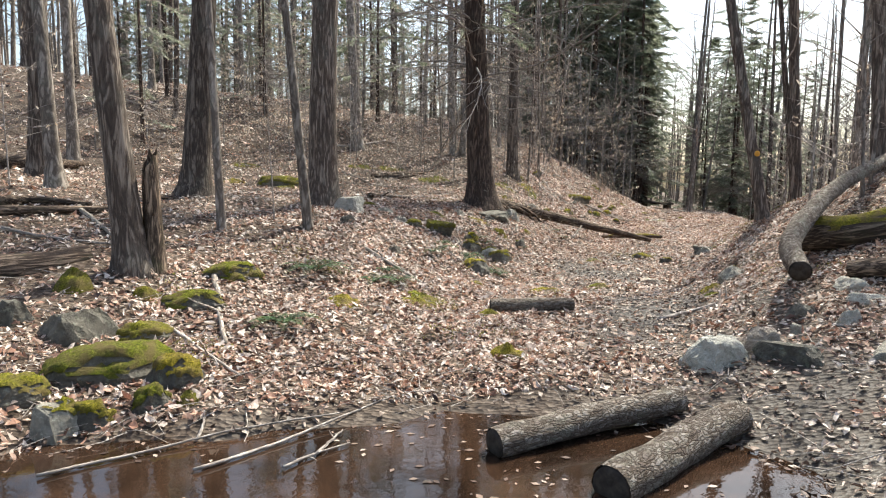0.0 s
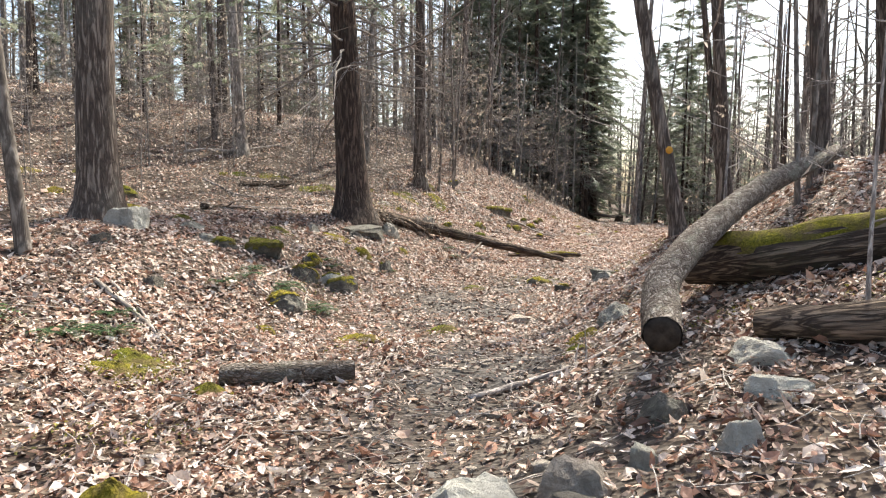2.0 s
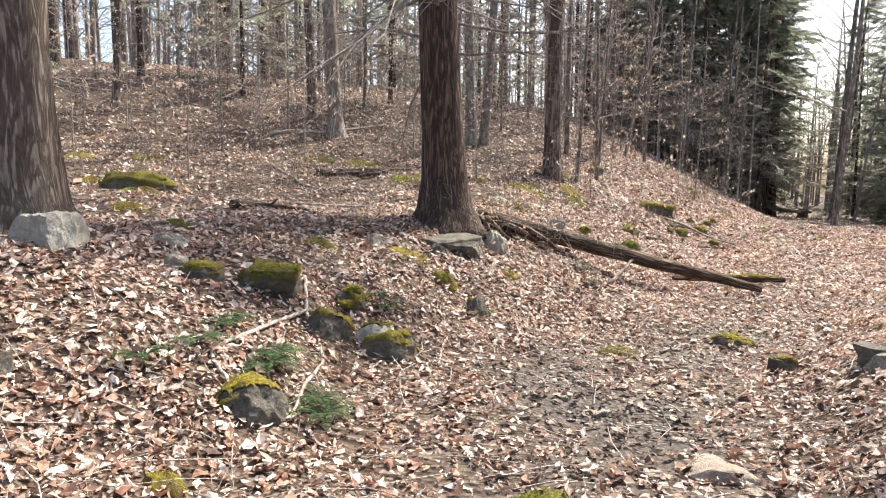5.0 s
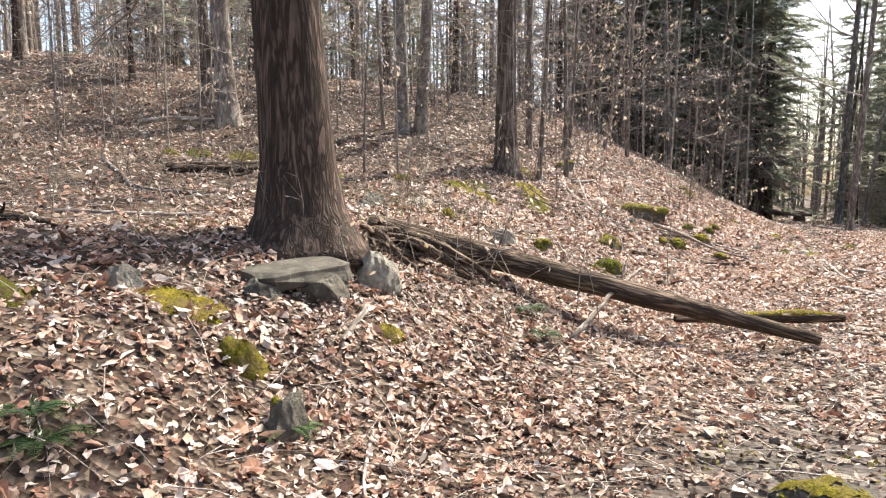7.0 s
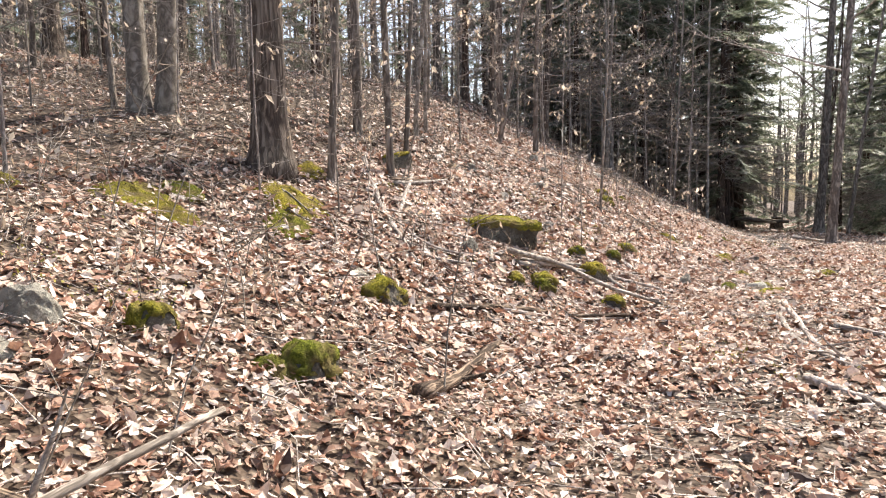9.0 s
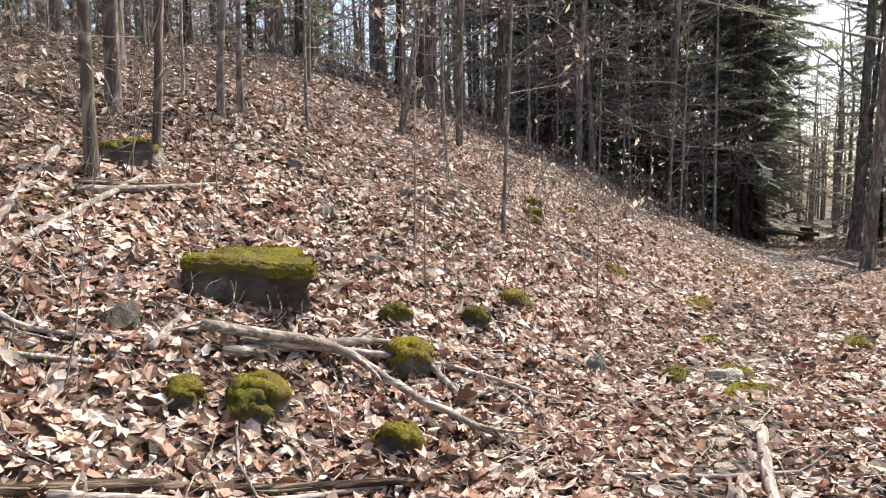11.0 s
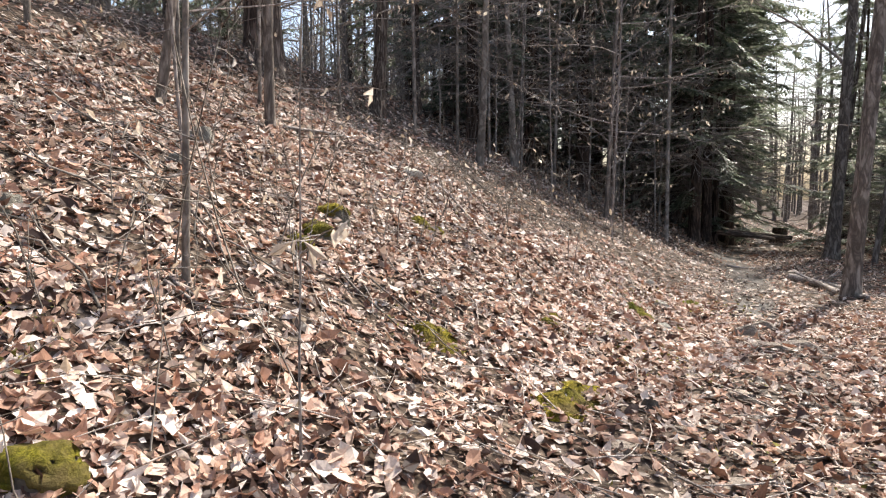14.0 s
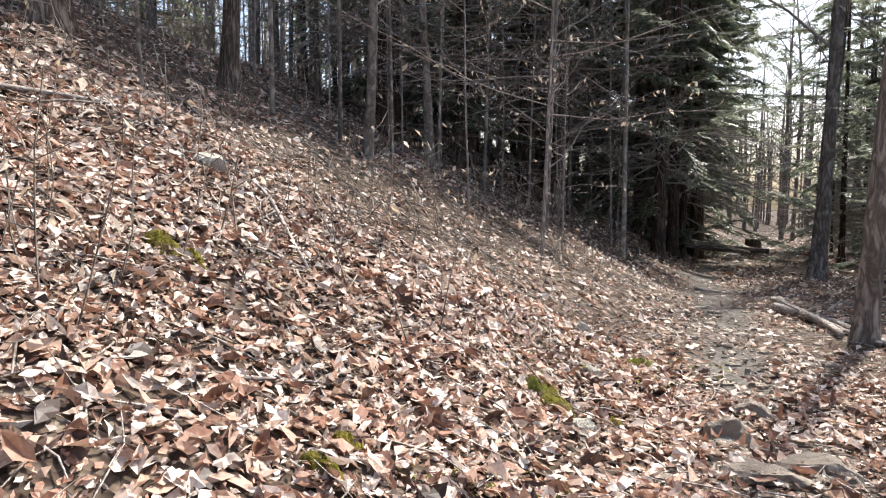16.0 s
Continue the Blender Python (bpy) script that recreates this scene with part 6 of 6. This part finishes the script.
litter("large_leaf_litter", x, y, gen.uniform(0.07, 0.13, len(x)), DRY_LEAF, "larger curled dry leaves lying on top", gen, True, 0.34)
x, y = strewn(gen, 310000, -14, 20, -2, 40, lambda x, y: cover(x, y) * np.interp(off_trail(x, y), [3, 5, 12, 18], [0, 1, 0.8, 0.2]) + (y > 28) * cover(x, y) * 0.8)
litter("leaf_litter_far", x, y, gen.uniform(0.045, 0.11, len(x)), DRY_LEAF, "dry tan and brown leaves on the outer slopes", gen, False)
x, y = strewn(gen, 95000, -40, 60, -12, 95, lambda x, y: np.maximum(np.interp(off_trail(x, y), [8, 14], [0, 1]), (y > 37) * 1.0))
litter("leaf_litter_distant", x, y, gen.uniform(0.14, 0.26, len(x)), DRY_LEAF, "dry tan leaves between the distant trees", gen, False)
x, y = strewn(gen, 110000, -5, 14, 1.5, 32, lambda x, y: np.clip(muddiness(x, y) * 1.3, 0, 1) * np.interp(y, [26.5, 29], [1, 0.3]) * (base_height(x, y) > WATER_Z - 0.03))
litter("wet_leaf_litter", x, y, gen.uniform(0.04, 0.085, len(x)), WET_LEAF, "dark wet leaves trodden into the muddy trail", gen, True, 0.22)


# ---- twigs among the leaves ----
def twig_litter(count, gen):
    s = Shape()
    r = random.Random(9)
    x, y = strewn(gen, count, -6, 14, 2, 34, lambda x, y: np.interp(off_trail(x, y), [0, 1, 8, 10], [0.5, 1, 0.8, 0]) * (base_height(x, y) > WATER_Z))
    for px, py in zip(x, y):
        a, long, rad = r.uniform(0, math.tau), r.uniform(0.1, 0.55), r.uniform(0.0025, 0.006)
        p = at(px, py, 0.02)
        q = at(px + math.cos(a) * long, py + math.sin(a) * long, r.uniform(0.015, 0.07))
        m = p.lerp(q, 0.5) + Vector((r.uniform(-1, 1), r.uniform(-1, 1), r.uniform(0, 0.5))) * long * 0.12
        s.tube([p, m, q], [rad, rad * 0.8, rad * 0.5], 3, cap=False)
    return tagged(new("twig_litter", s.mesh("twig_litter", TWIG)), "thin grey twigs strewn among the leaves", "twigs", kind="stuff")


twig_litter(11000, gen)


# ---- low brush on the slope ----
def brush(count, gen):
    r = random.Random(12)
    s, g = Shape(), Shape()
    x, y = strewn(gen, count, -8, 12, 15, 40, lambda x, y: np.interp(trail_x(y) - x, [1.8, 3.2, 12], [0, 1, 0.6]) * np.clip(0.6 + 0.9 * bumps(x / 1.6, y / 1.6, 33), 0, 1))
    for px, py in zip(x, y):
        tall = r.uniform(0.25, 1.0) * (1.5 if r.random() < 0.15 else 1)
        a = r.uniform(0, math.tau)
        stem = bent(at(px, py, -0.02), Vector((math.cos(a) * 0.3, math.sin(a) * 0.3, 1)), tall, 3, 0.18, r)
        rad = 0.003 + 0.003 * tall
        s.tube(stem, [rad, rad * 0.8, rad * 0.6, rad * 0.4], 3, cap=False)
        for _ in range(4):
            q, d = along(stem, r.uniform(0.3, 1.0))
            b = r.uniform(0, math.tau)
            tw = bent(q, Vector((math.cos(b), math.sin(b), r.uniform(0.0, 0.7))), tall * r.uniform(0.2, 0.45), 2, 0.2, r)
            s.tube(tw, [rad * 0.6, rad * 0.5, rad * 0.3], 3, cap=False)
            if r.random() < 0.3:
                w = Vector((r.uniform(-0.6, 0.6), r.uniform(-0.6, 0.6), r.uniform(-1, -0.2))).normalized()
                g.blade(tw[-1], w, Vector((r.uniform(-1, 1), r.uniform(-1, 1), r.uniform(-1, 1))).normalized(), r.uniform(0.05, 0.09), r.uniform(0.025, 0.04), 0.3)
    ob = tagged(new("brush", s.mesh("brush", BARK_PALE)), "low thin pale twiggy brush on the leafy slope", "brush", kind="stuff")
    tagged(part("leaves", g, PALE_LEAF, ob, "pale papery beech leaves", smooth=False), kind="stuff")
    return ob


brush(4800, gen)

# ---- thin moss showing between the leaves ----
x, y = strewn(gen, 340000, -5, 12, 4, 30, lambda x, y: np.clip(3 * bumps(x / 0.7, y / 0.55, 51) * np.clip(0.5 + bumps(x / 2.6, y / 2.6, 52), 0, 1.2) - 0.6, 0, 1) * np.interp(off_trail(x, y), [0.5, 1.0, 5, 6.5], [0.3, 1, 1, 0]) * np.interp(y, [4, 10, 18, 24, 30], [1.0, 1.0, 0.8, 0.35, 0.3]) * (base_height(x, y) > WATER_Z + 0.03))
litter("thin_moss", x, y, gen.uniform(0.014, 0.04, len(x)), MOSS_TUFT, "thin olive moss showing between fallen leaves", gen, False, 0.8, 0.022)


# ---- stones trodden into the trail, and leaves afloat ----
def trail_stones(count):
    r = random.Random(31)
    s = Shape()
    for i in range(count):
        y = r.uniform(4.5, 33)
        x = float(np.interp(y, [4, 7, 9, 12, 14, 16, 24, 26.3, 28.2, 30.6, 37.4], [2.4, 2.6, 2.8, 3.1, 4.2, 5.3, 8.4, 9.4, 9.95, 10.4, 11.9])) + r.gauss(0, 0.5)
        w, tall, a = r.uniform(0.04, 0.15) * (1.4 if r.random() < 0.15 else 1), r.uniform(0.012, 0.035), r.uniform(0, 6)
        n, start, c = r.randint(6, 8), len(s.v), at(x, y)
        rim = [r.uniform(0.7, 1.15) for _ in range(n)]
        for ring, z in ((1.0, -0.02), (0.96, tall * 0.7), (0.7, tall)):
            for k in range(n):
                b = a + math.tau * k / n
                s.v.append(c + Vector((math.cos(b) * w * 0.5 * ring * rim[k], math.sin(b) * w * 0.36 * ring * rim[k], z + r.uniform(-0.004, 0.004))))
        for q in range(2):
            for k in range(n):
                m = (k + 1) % n
                s.f.append((start + q * n + k, start + q * n + m, start + (q + 1) * n + m, start + (q + 1) * n + k))
        s.f.append(tuple(start + 2 * n + k for k in range(n)))
    return tagged(new("trail_stones", s.mesh("trail_stones", ROCK_TAN, False)), "small flat stones bedded in the muddy trail", "stones", kind="stuff")


trail_stones(600)


# ---- dead sticks on the steep bank ----
def bank_sticks(count):
    r = random.Random(41)
    s = Shape()
    x, y = strewn(np.random.default_rng(5), count, 0.5, 9.0, 20.5, 32, lambda x, y: np.interp(trail_x(y) - x, [2.5, 3.6, 6.5], [0.03, 1, 1]) * np.clip(0.55 + 0.7 * bumps(x / 1.3, y / 1.3, 61), 0, 1))
    for px, py in zip(x, y):
        a, long, rad = r.gauss(-0.5, 0.7) + (math.pi if r.random() < 0.5 else 0), r.uniform(0.2, 0.9), r.uniform(0.003, 0.009)
        line = [at(px + math.cos(a) * long * k / 4 + r.uniform(-0.03, 0.03), py + math.sin(a) * long * k / 4 + r.uniform(-0.03, 0.03), r.uniform(0.03, 0.07)) for k in range(5)]
        s.tube(line, [rad, rad * 0.9, rad * 0.8, rad * 0.65, rad * 0.4], 5, cap=False)
        q, d = along(line, r.uniform(0.3, 0.8))
        s.tube(bent(q, d + Vector((r.uniform(-0.8, 0.8), r.uniform(-0.8, 0.8), r.uniform(0, 0.4))), long * 0.3, 2, 0.2, r), [rad * 0.6, rad * 0.5, rad * 0.3], 4, cap=False)
    return tagged(new("bank_sticks", s.mesh("bank_sticks", BARK_GREY)), "grey and brown dead sticks lying on the steep bank", "sticks", kind="stuff")


bank_sticks(1000)
x, y = strewn(gen, 900, -3.2, 1.6, 2.4, 5.2, lambda x, y: (base_height(x, y) < WATER_Z + 0.01) * np.interp(bumps(x / 0.5, y / 0.5, 40), [-0.2, 0.7], [0.05, 1.0]))
n = len(x)
quad = np.array([(-0.5, 0, 0), (0, 0.28, 0.03), (0.5, 0, 0), (0, -0.28, 0.03)])
turn = gen.uniform(0, 6.28, n)
size = gen.uniform(0.03, 0.075, n)[:, None]
fx = (quad[None, :, 0] * np.cos(turn)[:, None] - quad[None, :, 1] * np.sin(turn)[:, None]) * size + x[:, None]
fy = (quad[None, :, 0] * np.sin(turn)[:, None] + quad[None, :, 1] * np.cos(turn)[:, None]) * size + y[:, None]
fz = WATER_Z + 0.004 + quad[None, :, 2] * size + 0 * fx
tagged(new("floating_leaves", fast_mesh("floating_leaves", np.stack([fx, fy, fz], -1).reshape(-1, 3), np.arange(4 * n).reshape(-1, 4), WET_LEAF, False)), "wet leaves afloat on the brook", "leaves", kind="stuff")
